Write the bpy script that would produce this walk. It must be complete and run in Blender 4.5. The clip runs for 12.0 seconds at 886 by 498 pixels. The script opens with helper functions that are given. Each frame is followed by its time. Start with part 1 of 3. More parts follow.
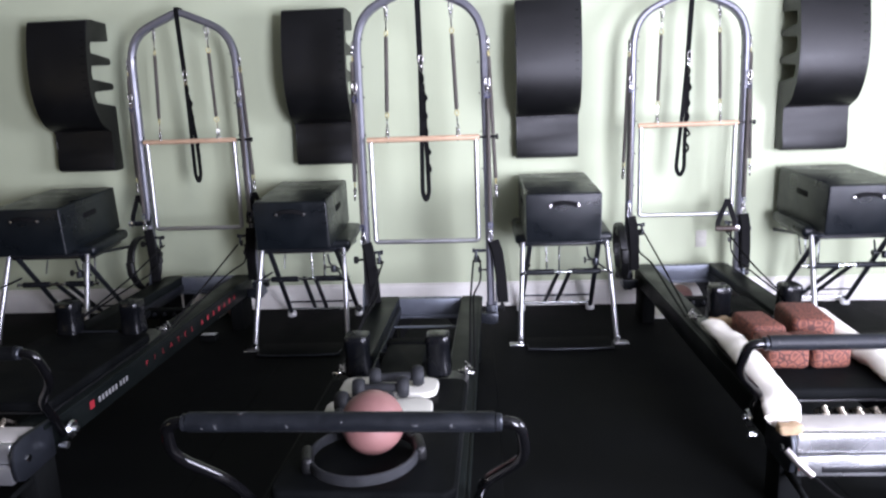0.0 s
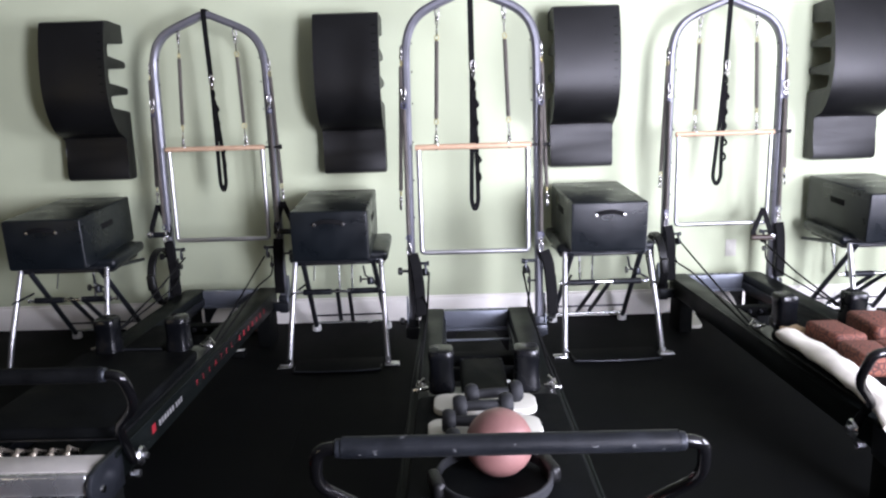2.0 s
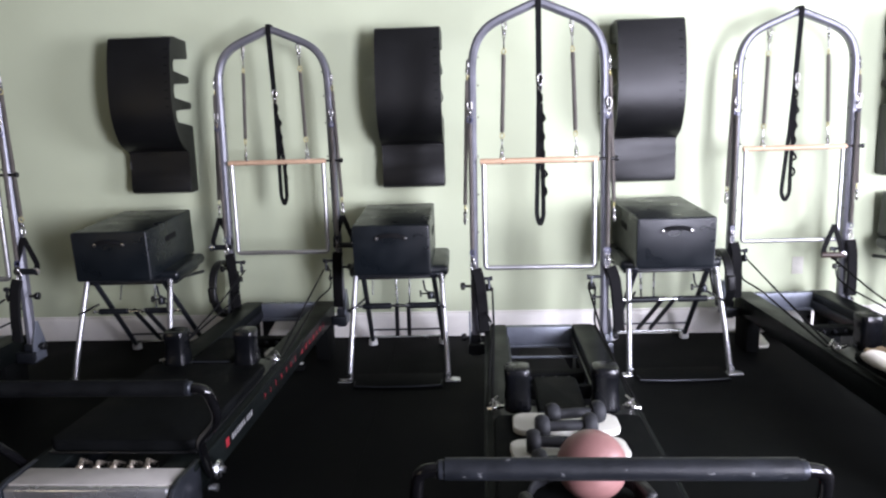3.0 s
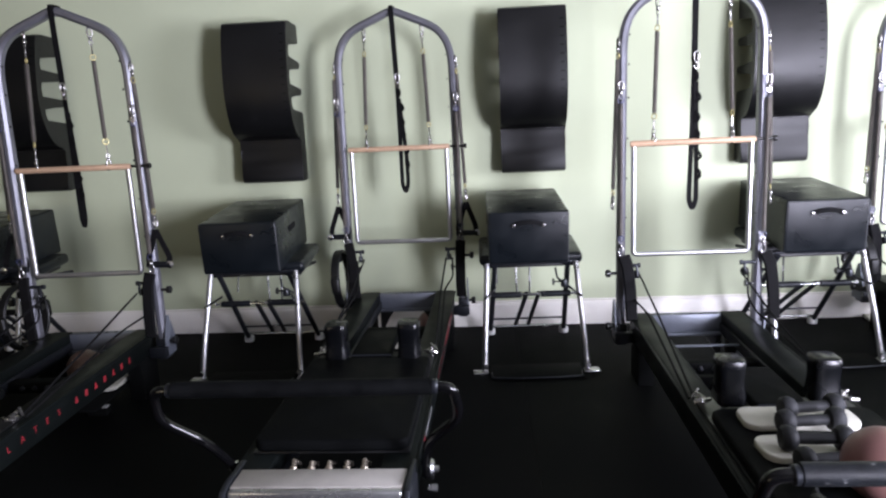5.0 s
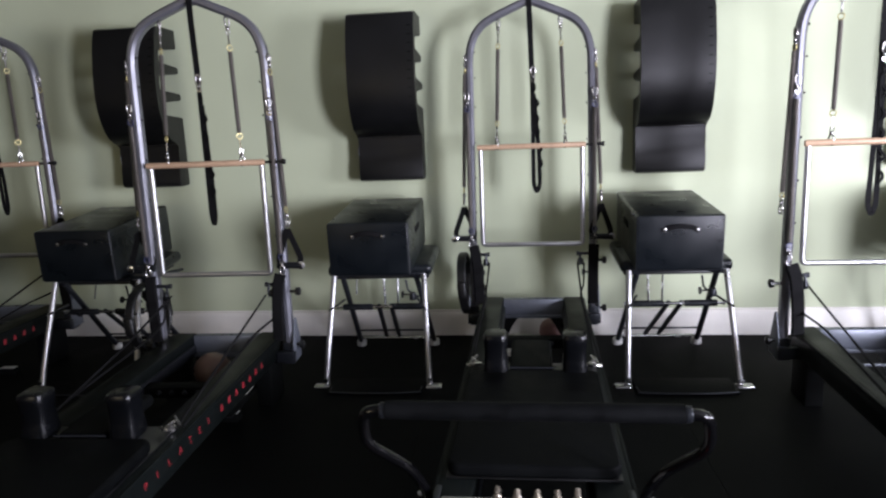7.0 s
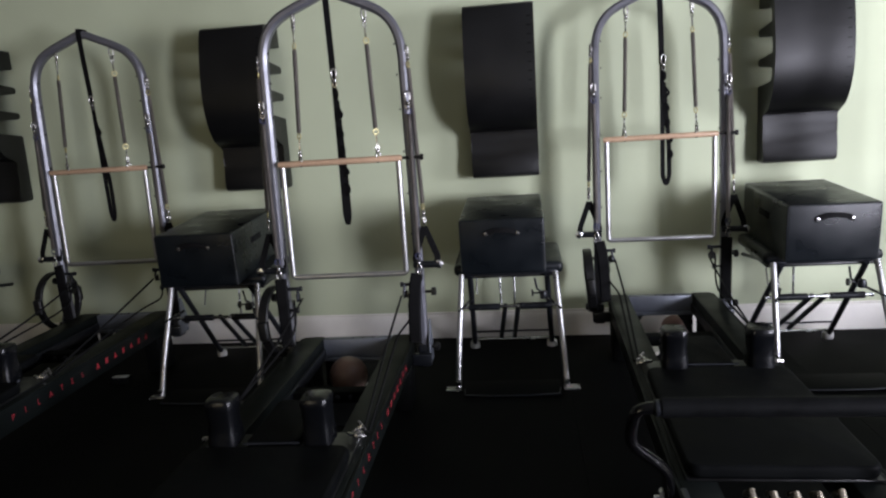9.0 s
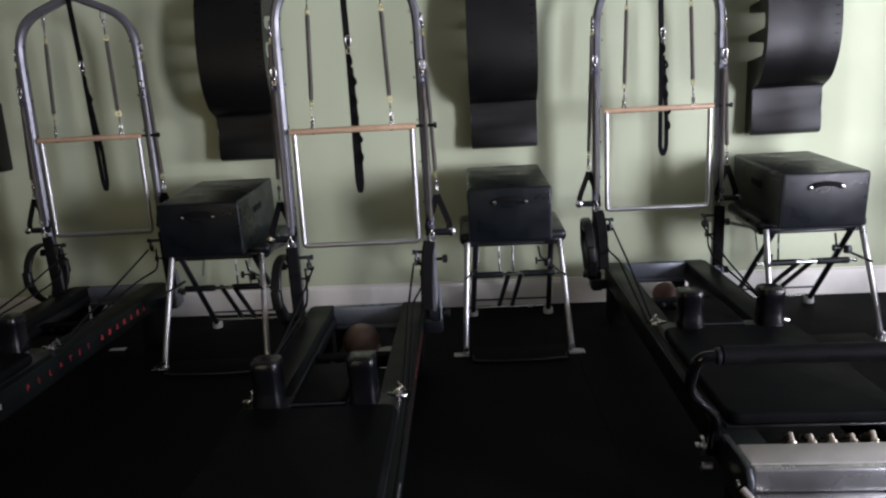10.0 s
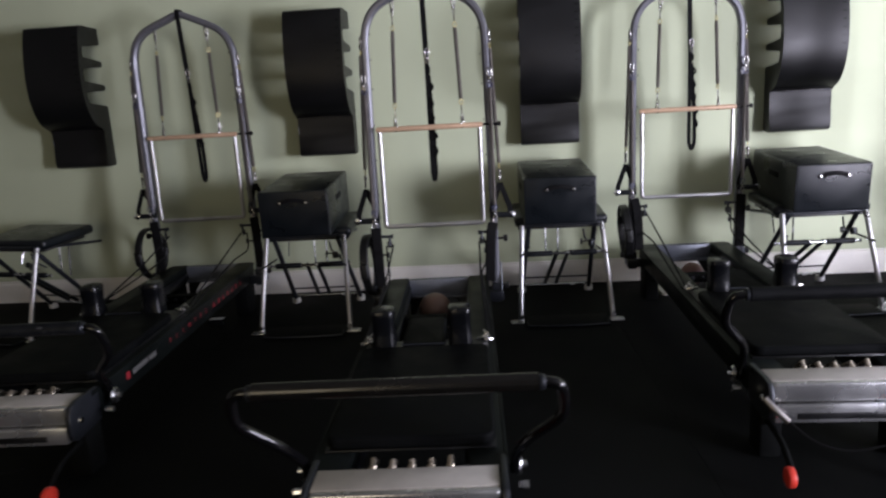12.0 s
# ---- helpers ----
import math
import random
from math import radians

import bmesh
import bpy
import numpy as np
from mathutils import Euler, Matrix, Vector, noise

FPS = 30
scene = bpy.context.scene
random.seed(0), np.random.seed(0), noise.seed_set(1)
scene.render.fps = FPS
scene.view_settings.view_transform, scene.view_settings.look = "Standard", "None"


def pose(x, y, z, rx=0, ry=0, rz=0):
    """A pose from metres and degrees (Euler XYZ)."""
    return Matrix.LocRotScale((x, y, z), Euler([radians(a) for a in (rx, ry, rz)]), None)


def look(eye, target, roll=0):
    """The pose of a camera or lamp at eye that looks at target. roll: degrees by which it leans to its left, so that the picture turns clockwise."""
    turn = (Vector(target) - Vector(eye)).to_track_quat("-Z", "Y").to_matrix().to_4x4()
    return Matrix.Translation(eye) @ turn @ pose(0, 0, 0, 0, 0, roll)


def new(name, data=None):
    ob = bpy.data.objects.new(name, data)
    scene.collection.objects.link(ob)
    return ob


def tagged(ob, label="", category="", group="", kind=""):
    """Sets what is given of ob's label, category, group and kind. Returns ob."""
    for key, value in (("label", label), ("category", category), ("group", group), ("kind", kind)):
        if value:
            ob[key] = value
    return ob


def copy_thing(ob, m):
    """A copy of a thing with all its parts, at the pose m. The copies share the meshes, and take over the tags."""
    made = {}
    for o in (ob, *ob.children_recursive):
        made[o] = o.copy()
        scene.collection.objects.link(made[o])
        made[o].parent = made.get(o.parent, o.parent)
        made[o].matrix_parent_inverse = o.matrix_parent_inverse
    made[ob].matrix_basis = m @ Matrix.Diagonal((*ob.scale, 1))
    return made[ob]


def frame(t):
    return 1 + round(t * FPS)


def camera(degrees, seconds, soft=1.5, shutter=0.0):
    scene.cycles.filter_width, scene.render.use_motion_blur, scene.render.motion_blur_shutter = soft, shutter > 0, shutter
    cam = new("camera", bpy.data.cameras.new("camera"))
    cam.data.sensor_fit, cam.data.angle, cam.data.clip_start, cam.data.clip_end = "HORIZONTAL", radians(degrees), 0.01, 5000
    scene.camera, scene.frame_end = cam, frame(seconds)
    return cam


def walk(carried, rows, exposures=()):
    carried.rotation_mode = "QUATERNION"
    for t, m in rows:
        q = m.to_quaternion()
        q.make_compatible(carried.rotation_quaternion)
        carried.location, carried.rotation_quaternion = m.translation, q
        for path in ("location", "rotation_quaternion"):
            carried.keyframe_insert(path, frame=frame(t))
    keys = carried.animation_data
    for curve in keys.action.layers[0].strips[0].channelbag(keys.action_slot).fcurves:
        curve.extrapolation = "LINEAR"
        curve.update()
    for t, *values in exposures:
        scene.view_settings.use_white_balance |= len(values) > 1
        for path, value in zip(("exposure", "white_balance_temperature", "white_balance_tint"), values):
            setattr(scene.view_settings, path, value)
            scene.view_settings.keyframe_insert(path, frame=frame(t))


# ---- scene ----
# the camera and its walk
cam = camera(64.0, 12.0, soft=2.2, shutter=0.5)
PATH = [
    (0, (-0.046, 0.167, 1.435), (-0.144, 2.122, 1.022), -2.1),
    (0.5, (-0.169, 0.225, 1.44), (-0.234, 2.191, 1.078), -0.5),
    (1, (-0.268, 0.282, 1.43), (-0.386, 2.238, 1.028), -1.6),
    (1.5, (-0.403, 0.279, 1.419), (-0.419, 2.244, 1.045), -2.6),
    (2, (-0.549, 0.271, 1.42), (-0.522, 2.234, 1.036), -1.7),
    (2.5, (-0.649, 0.278, 1.427), (-0.622, 2.248, 1.083), -1.2),
    (3, (-0.712, 0.311, 1.421), (-0.777, 2.28, 1.079), -1.7),
    (5, (-1.403, 0.408, 1.434), (-1.503, 2.369, 1.054), -2.7),
    (5.5, (-1.512, 0.463, 1.423), (-1.643, 2.418, 1.026), -1.7),
    (6, (-1.666, 0.536, 1.436), (-1.832, 2.491, 1.044), -3.4),
    (6.5, (-1.801, 0.578, 1.44), (-2.001, 2.533, 1.069), -1.8),
    (8.5, (-2.485, 0.612, 1.4), (-2.693, 2.559, 0.993), -5.3),
    (9, (-2.615, 0.644, 1.398), (-2.843, 2.599, 1.04), -3.7),
    (9.5, (-2.755, 0.634, 1.394), (-2.938, 2.588, 1.007), -2.3),
    (10, (-2.93, 0.565, 1.372), (-3.013, 2.517, 0.947), -3.1),
    (10.5, (-2.999, 0.433, 1.387), (-3.107, 2.384, 0.963), -1.7),
    (11, (-2.99, 0.262, 1.371), (-3.135, 2.199, 0.897), -2.5),
    (11.5, (-3.033, 0.113, 1.381), (-3.134, 2.068, 0.974), -1.6),
    (12, (-3.199, -0.068, 1.394), (-3.315, 1.885, 0.976), -3.3),
]
EXPOSURES = [(0.0, -0.28, 6220, 19), (2.5, 0.0, 6380, 18), (5.5, 0.0, 6400, 18), (9.0, -0.12, 6560, 14), (12.0, -0.02, 6520, 18)]
walk(cam, [(t, look(eye, target, roll)) for t, eye, target, roll in PATH], EXPOSURES)

# world, sun and large lights
world = bpy.data.worlds.new("sky")
scene.world = world
world.use_nodes = True
sky = world.node_tree.nodes.new("ShaderNodeTexSky")
sky.sky_type, sky.sun_disc = "NISHITA", False
sky.sun_elevation, sky.sun_rotation = radians(48), radians(120)
background = world.node_tree.nodes["Background"]
background.inputs["Strength"].default_value = 0.12
world.node_tree.links.new(sky.outputs[0], background.inputs[0])

sun = new("sun", bpy.data.lights.new("sun", "SUN"))
sun.data.energy, sun.data.angle, sun.data.color = 3.0, radians(0.5), (1.0, 0.95, 0.88)
sun.matrix_world = look((-4, 12, 12), (0, 0, 0))

# daylight of the storefront window behind the walker
WIN_X0, WIN_X1, WIN_Z0, WIN_Z1, SOUTH = 1.2, 2.6, 0.12, 2.3, -1.1
skylight = new("window_daylight", bpy.data.lights.new("window_daylight", "AREA"))
skylight.data.shape, skylight.data.size, skylight.data.size_y = "RECTANGLE", WIN_X1 - WIN_X0 - 0.2, WIN_Z1 - WIN_Z0 - 0.2
skylight.data.energy, skylight.data.color = 555.0, (0.93, 0.96, 1.11)
skylight.matrix_world = look(((WIN_X0 + WIN_X1) / 2, SOUTH + 0.02, (WIN_Z0 + WIN_Z1) / 2), ((WIN_X0 + WIN_X1) / 2, 3, (WIN_Z0 + WIN_Z1) / 2))

# daylight of the window in the side wall
EWIN_Y0, EWIN_Y1, EWIN_Z0, EWIN_Z1 = 0.5, 2.5, 0.5, 2.3
sidelight = new("side_window_daylight", bpy.data.lights.new("side_window_daylight", "AREA"))
sidelight.data.shape, sidelight.data.size, sidelight.data.size_y = "RECTANGLE", 1.8, 1.6
sidelight.data.energy, sidelight.data.color = 350.0, (0.93, 0.96, 1.11)
sidelight.matrix_world = look((3.48, 1.5, 1.4), (0, 1.5, 1.4))


# warmer daylight of the second window behind the walker, over sunlit paving
DIM_X0, DIM_X1 = -5.6, -4.0
warmlight = new("far_window_daylight", bpy.data.lights.new("far_window_daylight", "AREA"))
warmlight.data.shape, warmlight.data.size, warmlight.data.size_y = "RECTANGLE", DIM_X1 - DIM_X0 - 0.1, 1.6
warmlight.data.energy, warmlight.data.color = 19.0, (1.0, 0.85, 0.52)
warmlight.matrix_world = look(((DIM_X0 + DIM_X1) / 2, SOUTH + 0.02, 1.4), ((DIM_X0 + DIM_X1) / 2, 3, 1.4))


# materials
def material(name, colour, rough=0.5, metal=0.0, var=0.25, broad=3.0, fine=120.0, bump=0.1, dark=None, coat=0.0, spec=0.5):
    """A surface with broad stains and fine grain."""
    m = bpy.data.materials.new(name)
    m.use_nodes = True
    nt = m.node_tree
    p = nt.nodes["Principled BSDF"]
    co = nt.nodes.new("ShaderNodeTexCoord")
    n1, n2 = nt.nodes.new("ShaderNodeTexNoise"), nt.nodes.new("ShaderNodeTexNoise")
    n1.inputs["Scale"].default_value, n1.inputs["Detail"].default_value = broad, 5
    n2.inputs["Scale"].default_value, n2.inputs["Detail"].default_value = fine, 3
    mix, mix2 = nt.nodes.new("ShaderNodeMix"), nt.nodes.new("ShaderNodeMix")
    mix.data_type = mix2.data_type = "RGBA"
    dark = dark or [c * (1 - var) for c in colour]
    light = [min(1, c * (1 + var * 0.6)) for c in colour]
    mix.inputs[6].default_value, mix.inputs[7].default_value = (*dark, 1), (*light, 1)
    ramp = nt.nodes.new("ShaderNodeMapRange")
    ramp.inputs[1].default_value, ramp.inputs[2].default_value = 0.3, 0.7
    mix2.blend_type, mix2.inputs[0].default_value = "OVERLAY", min(0.5, var)
    rr = nt.nodes.new("ShaderNodeMapRange")
    rr.inputs[1].default_value, rr.inputs[2].default_value = 0.3, 0.7
    rr.inputs[3].default_value, rr.inputs[4].default_value = max(0.03, rough - 0.1), min(1, rough + 0.1)
    b = nt.nodes.new("ShaderNodeBump")
    b.inputs["Strength"].default_value, b.inputs["Distance"].default_value = bump, 0.002
    link = nt.links.new
    for n in (n1, n2):
        link(co.outputs["Object"], n.inputs["Vector"])
    link(n1.outputs[0], ramp.inputs[0])
    link(ramp.outputs[0], mix.inputs[0])
    link(mix.outputs[2], mix2.inputs[6])
    link(n2.outputs[0], mix2.inputs[7])
    link(mix2.outputs[2], p.inputs["Base Color"])
    link(n1.outputs[0], rr.inputs[0])
    link(rr.outputs[0], p.inputs["Roughness"])
    link(n2.outputs[0], b.inputs["Height"])
    link(b.outputs[0], p.inputs["Normal"])
    p.inputs["Metallic"].default_value = metal
    p.inputs["Coat Weight"].default_value = coat
    p.inputs["Specular IOR Level"].default_value = spec
    return m


WALL = material("sage_green_paint", (0.512, 0.56, 0.392), 0.6, var=0.07, broad=1.2, fine=220, bump=0.12, spec=0.3)
WHITE = material("white_paint", (0.80, 0.775, 0.715), 0.45, var=0.08, broad=5, fine=90, bump=0.05)
# the unseen ceiling is darkened in its colour to weaken the light it bounces
CEILING = material("darkened_ceiling_paint", (0.27, 0.27, 0.255), 0.8, var=0.05, fine=160)
# walls out of view, coloured dark so less bounced light fills the shadows
OTHER = material("dark_low_bounce_wall", (0.16, 0.155, 0.135), 0.7, var=0.06)
RUBBER = material("black_rubber_floor", (0.005, 0.0055, 0.0055), 0.68, var=0.4, broad=1.6, fine=420, bump=0.4, spec=0.05)
VINYL = material("black_vinyl", (0.0048, 0.0068, 0.0088), 0.33, var=0.25, broad=7, fine=520, bump=0.22, spec=0.32)
PADVINYL = material("dull_black_vinyl", (0.0042, 0.0047, 0.005), 0.56, var=0.4, broad=7, fine=520, bump=0.25, spec=0.03)
SCUFF = material("scuffed_grey_piping", (0.055, 0.058, 0.062), 0.5, var=0.5, broad=25, fine=300, bump=0.2)
SATIN = material("satin_steel", (0.46, 0.46, 0.465), 0.36, metal=0.9, var=0.1, broad=8, fine=120, bump=0.03)
HOOKTAN = material("tinned_steel", (0.62, 0.55, 0.45), 0.28, metal=0.9, var=0.15, broad=20)
GLOSSVINYL = material("glossy_black_vinyl", (0.0032, 0.0036, 0.0045), 0.24, var=0.25, broad=9, fine=420, bump=0.12, spec=0.3)
ENAMEL = material("glossy_black_enamel", (0.003, 0.003, 0.0034), 0.10, var=0.3, broad=12, fine=200, bump=0.04, spec=0.4)
FOAM = material("black_moulded_foam", (0.0045, 0.0047, 0.005), 0.42, var=0.3, broad=2.5, fine=190, bump=0.7, spec=0.36)
GRIP = material("black_grip_foam", (0.0075, 0.009, 0.0115), 0.46, var=0.4, broad=18, fine=260, bump=0.45, spec=0.24)
_nt = GRIP.node_tree
_p = _nt.nodes["Principled BSDF"]
_old = _p.inputs["Base Color"].links[0].from_socket
_sc, _st, _mx = _nt.nodes.new("ShaderNodeTexNoise"), _nt.nodes.new("ShaderNodeMapRange"), _nt.nodes.new("ShaderNodeMix")
_sc.inputs["Scale"].default_value, _sc.inputs["Detail"].default_value, _mx.data_type = 42, 6, "RGBA"
_st.inputs[1].default_value, _st.inputs[2].default_value, _st.inputs[4].default_value = 0.66, 0.72, 0.7
_mx.inputs[7].default_value = (0.16, 0.165, 0.17, 1)
_nt.links.new(_nt.nodes["Texture Coordinate"].outputs["Object"], _sc.inputs["Vector"])
_nt.links.new(_sc.outputs[0], _st.inputs[0])
_nt.links.new(_st.outputs[0], _mx.inputs[0])
_nt.links.new(_old, _mx.inputs[6])
_nt.links.new(_mx.outputs[2], _p.inputs["Base Color"])
PADGLOSS = material("glossy_black_pad", (0.006, 0.0056, 0.005), 0.2, var=0.3, broad=9, fine=420, bump=0.1, spec=0.5)
DULLGRIP = material("dull_black_grip", (0.005, 0.0055, 0.006), 0.6, var=0.4, broad=18, fine=260, bump=0.4, spec=0.06)
BLACK = material("black_powder_coat", (0.006, 0.0063, 0.007), 0.36, var=0.2, broad=9, fine=300, bump=0.1)
RAIL = material("dark_rail_paint", (0.0058, 0.0075, 0.0072), 0.42, var=0.25, broad=4, fine=240, bump=0.08, spec=0.08)
SLATE = material("slate_grey_metallic_paint", (0.17, 0.172, 0.195), 0.36, metal=0.5, var=0.15, broad=8, fine=200, bump=0.05)
DARKSTEEL = material("dark_steel", (0.024, 0.027, 0.033), 0.36, metal=0.5, var=0.2, broad=9, fine=200, bump=0.06)
HOOKS = material("worn_hook_steel", (0.44, 0.43, 0.42), 0.24, metal=0.95, var=0.35, broad=60, fine=200, bump=0.1)
BEAM = material("grey_cast_beam", (0.15, 0.165, 0.195), 0.40, metal=0.35, var=0.2, broad=9, fine=260, bump=0.1)
CHROME = material("chrome", (0.62, 0.63, 0.64), 0.25, metal=1.0, var=0.12, broad=12, fine=90, bump=0.03)
ALU = material("brushed_aluminium", (0.52, 0.525, 0.53), 0.27, metal=0.85, var=0.15, broad=6, fine=160, bump=0.08)
PLATE = material("ribbed_grey_plate", (0.42, 0.40, 0.37), 0.6, var=0.15, broad=9, fine=300, bump=0.3)
STEEL = material("spring_steel", (0.26, 0.24, 0.225), 0.38, metal=0.8, var=0.2, broad=14, fine=300, bump=0.1)
WOOD = material("maple_dowel", (0.54, 0.36, 0.235), 0.45, var=0.18, broad=9, fine=60, bump=0.05)
WEB = material("black_webbing", (0.0055, 0.0055, 0.006), 0.8, var=0.3, broad=30, fine=600, bump=0.4, spec=0.12)
ROPE = material("black_rope", (0.006, 0.006, 0.0065), 0.75, var=0.3, broad=40, fine=500, bump=0.4, spec=0.12)
CORD = material("dull_black_cord", (0.004, 0.004, 0.004), 0.85, var=0.3, broad=40, fine=500, bump=0.2, spec=0.04)
BRASS = material("yellow_ring", (0.52, 0.45, 0.20), 0.35, metal=0.4, var=0.15, broad=20)
BLUE = material("blue_ring", (0.05, 0.055, 0.12), 0.4, var=0.15, broad=20)
RED = material("red_print", (0.30, 0.02, 0.03), 0.5, var=0.1, broad=20)
WHITEPRINT = material("white_print", (0.24, 0.24, 0.24), 0.5, var=0.1, broad=20)
REDWHEEL = material("red_urethane", (0.70, 0.05, 0.03), 0.4, var=0.1, broad=20)
RUBBERFOOT = material("white_rubber", (0.62, 0.62, 0.60), 0.6, var=0.15, broad=20)
BALLROSE = material("rose_vinyl_ball", (0.22, 0.108, 0.098), 0.42, var=0.12, broad=8, fine=240, bump=0.1)
BALLBROWN = material("brown_vinyl_ball", (0.14, 0.085, 0.065), 0.36, var=0.2, broad=8, fine=240, bump=0.1)
DARKWOOD = material("dark_wooden_grip", (0.035, 0.02, 0.014), 0.45, var=0.2, broad=12)
TAN = material("tan_cloth", (0.30, 0.21, 0.12), 0.85, var=0.3, broad=18, fine=300, bump=0.6)
CREAM = material("cream_board", (0.55, 0.54, 0.47), 0.55, var=0.08, broad=8)
TOWEL = material("cream_terry_towel", (0.72, 0.68, 0.60), 0.9, var=0.1, broad=14, fine=260, bump=1.0)
BLOCK = bpy.data.materials.new("rust_cloth_with_rings")
BLOCK.use_nodes = True
_nt = BLOCK.node_tree
_p, _co, _v = _nt.nodes["Principled BSDF"], _nt.nodes.new("ShaderNodeTexCoord"), _nt.nodes.new("ShaderNodeTexVoronoi")
_v.feature = "DISTANCE_TO_EDGE"
_v.inputs["Scale"].default_value = 30
_ramp = _nt.nodes.new("ShaderNodeValToRGB")
_ramp.color_ramp.elements[0].color, _ramp.color_ramp.elements[0].position = (0.045, 0.012, 0.008, 1), 0.03
_ramp.color_ramp.elements[1].color, _ramp.color_ramp.elements[1].position = (0.10, 0.030, 0.018, 1), 0.42
for _at, _tone in ((0.10, (0.17, 0.055, 0.033, 1)), (0.24, (0.15, 0.047, 0.028, 1)), (0.30, (0.07, 0.02, 0.012, 1))):
    _dot = _ramp.color_ramp.elements.new(_at)
    _dot.color = _tone
_nt.links.new(_co.outputs["Object"], _v.inputs["Vector"])
_nt.links.new(_v.outputs["Distance"], _ramp.inputs[0])
_nt.links.new(_ramp.outputs[0], _p.inputs["Base Color"])
_p.inputs["Roughness"].default_value = 0.8
GREYIRON = material("grey_neoprene", (0.018, 0.019, 0.021), 0.6, var=0.25, broad=20, fine=300, bump=0.3, spec=0.25)
GLASS = bpy.data.materials.new("window_glass")
GLASS.use_nodes = True
GLASS.node_tree.nodes["Principled BSDF"].inputs["Transmission Weight"].default_value = 1.0
GLASS.node_tree.nodes["Principled BSDF"].inputs["Roughness"].default_value = 0.0
GRASS = material("ground_outside", (0.22, 0.21, 0.19), 0.9, var=0.2, broad=0.4, fine=30)


# mesh helpers
def thing(name, label, category, group="", m=None):
    ob = tagged(new(name), label, category, group)
    ob.empty_display_size = 0.1
    if m is not None:
        ob.matrix_world = m
    return ob


def finish(bm, mesh_name, mat, sharp=38):
    me = bpy.data.meshes.new(mesh_name)
    bmesh.ops.recalc_face_normals(bm, faces=bm.faces)
    bm.to_mesh(me)
    bm.free()
    me.materials.append(mat)
    me.polygons.foreach_set("use_smooth", [True] * len(me.polygons))
    me.set_sharp_from_angle(angle=radians(sharp))
    return me


def part(name, bm, mat, parent=None, label="", sharp=38):
    ob = new(name, finish(bm, name, mat, sharp))
    ob.parent = parent
    return tagged(ob, label)


def shared(name, me, parent, m, label=""):
    ob = new(name, me)
    ob.parent = parent
    ob.matrix_basis = m
    return tagged(ob, label)


def box(x0, x1, y0, y1, z0, z1, bevel=0.004, seg=2, bm=None):
    out = bm or bmesh.new()
    r = bmesh.ops.create_cube(out, size=1, matrix=Matrix.LocRotScale(((x0 + x1) / 2, (y0 + y1) / 2, (z0 + z1) / 2), None, (x1 - x0, y1 - y0, z1 - z0)))
    if bevel:
        edges = list({e for v in r["verts"] for e in v.link_edges})
        bmesh.ops.bevel(out, geom=edges, offset=bevel, segments=seg, affect="EDGES", profile=0.5)
    return out


def rounded(points, radius, steps=5):
    """The corners of a line of points, rounded."""
    pts = [Vector(p) for p in points]
    out = [pts[0]]
    for a, b, c in zip(pts, pts[1:], pts[2:]):
        r = min(radius, (a - b).length * 0.45, (c - b).length * 0.45)
        p, q = b + (a - b).normalized() * r, b + (c - b).normalized() * r
        for i in range(steps + 1):
            u = i / steps
            out.append(p * (1 - u) ** 2 + b * 2 * u * (1 - u) + q * u * u)
    return out + [pts[-1]]


def sweep(points, profile, bm=None, closed=False, up=(0, 1, 0)):
    """A profile (pairs of sideways, upwards) carried along points."""
    out = bm or bmesh.new()
    pts = [Vector(p) for p in points]
    n, up = len(pts), Vector(up)
    rings = []
    for i, p in enumerate(pts):
        a = pts[i - 1] if (i or closed) else p
        b = pts[(i + 1) % n] if (i < n - 1 or closed) else p
        way = (b - a).normalized()
        side = way.cross(up)
        if side.length < 1e-3:
            side = way.cross(Vector((1, 0.01, 0)))
        side.normalize()
        top = side.cross(way).normalized()
        rings.append([out.verts.new(p + side * u + top * v) for u, v in profile])
    k = len(profile)
    for i in range(n if closed else n - 1):
        r0, r1 = rings[i], rings[(i + 1) % n]
        for j in range(k):
            out.faces.new((r0[j], r0[(j + 1) % k], r1[(j + 1) % k], r1[j]))
    if not closed:
        out.faces.new(rings[0][::-1])
        out.faces.new(rings[-1])
    return out


def disc(r, seg=10):
    return [(r * math.cos(2 * math.pi * i / seg), r * math.sin(2 * math.pi * i / seg)) for i in range(seg)]


def flat(w, h, c=0.25):
    """A rectangle with cut corners."""
    k = min(w, h) * c
    a, b = w / 2, h / 2
    return [(a, -b + k), (a, b - k), (a - k, b), (-a + k, b), (-a, b - k), (-a, -b + k), (-a + k, -b), (a - k, -b)]


def tube(points, r, bm=None, seg=10, round_by=0.0, closed=False, up=(0, 1, 0)):
    return sweep(rounded(points, round_by) if round_by else points, disc(r, seg), bm, closed, up)


def lathe(profile, bm=None, seg=20, m=None):
    """Pairs of radius, height turned about z."""
    out = bm or bmesh.new()
    rings = []
    m = m or Matrix()
    for r, z in profile:
        if r < 1e-5:
            rings.append([out.verts.new(m @ Vector((0, 0, z)))])
        else:
            rings.append([out.verts.new(m @ Vector((r * math.cos(2 * math.pi * i / seg), r * math.sin(2 * math.pi * i / seg), z))) for i in range(seg)])
    for a, b in zip(rings, rings[1:]):
        for i in range(seg):
            j = (i + 1) % seg
            if len(a) == 1 and len(b) == 1:
                continue
            if len(a) == 1:
                out.faces.new((a[0], b[i], b[j]))
            elif len(b) == 1:
                out.faces.new((a[i], a[j], b[0]))
            else:
                out.faces.new((a[i], a[j], b[j], b[i]))
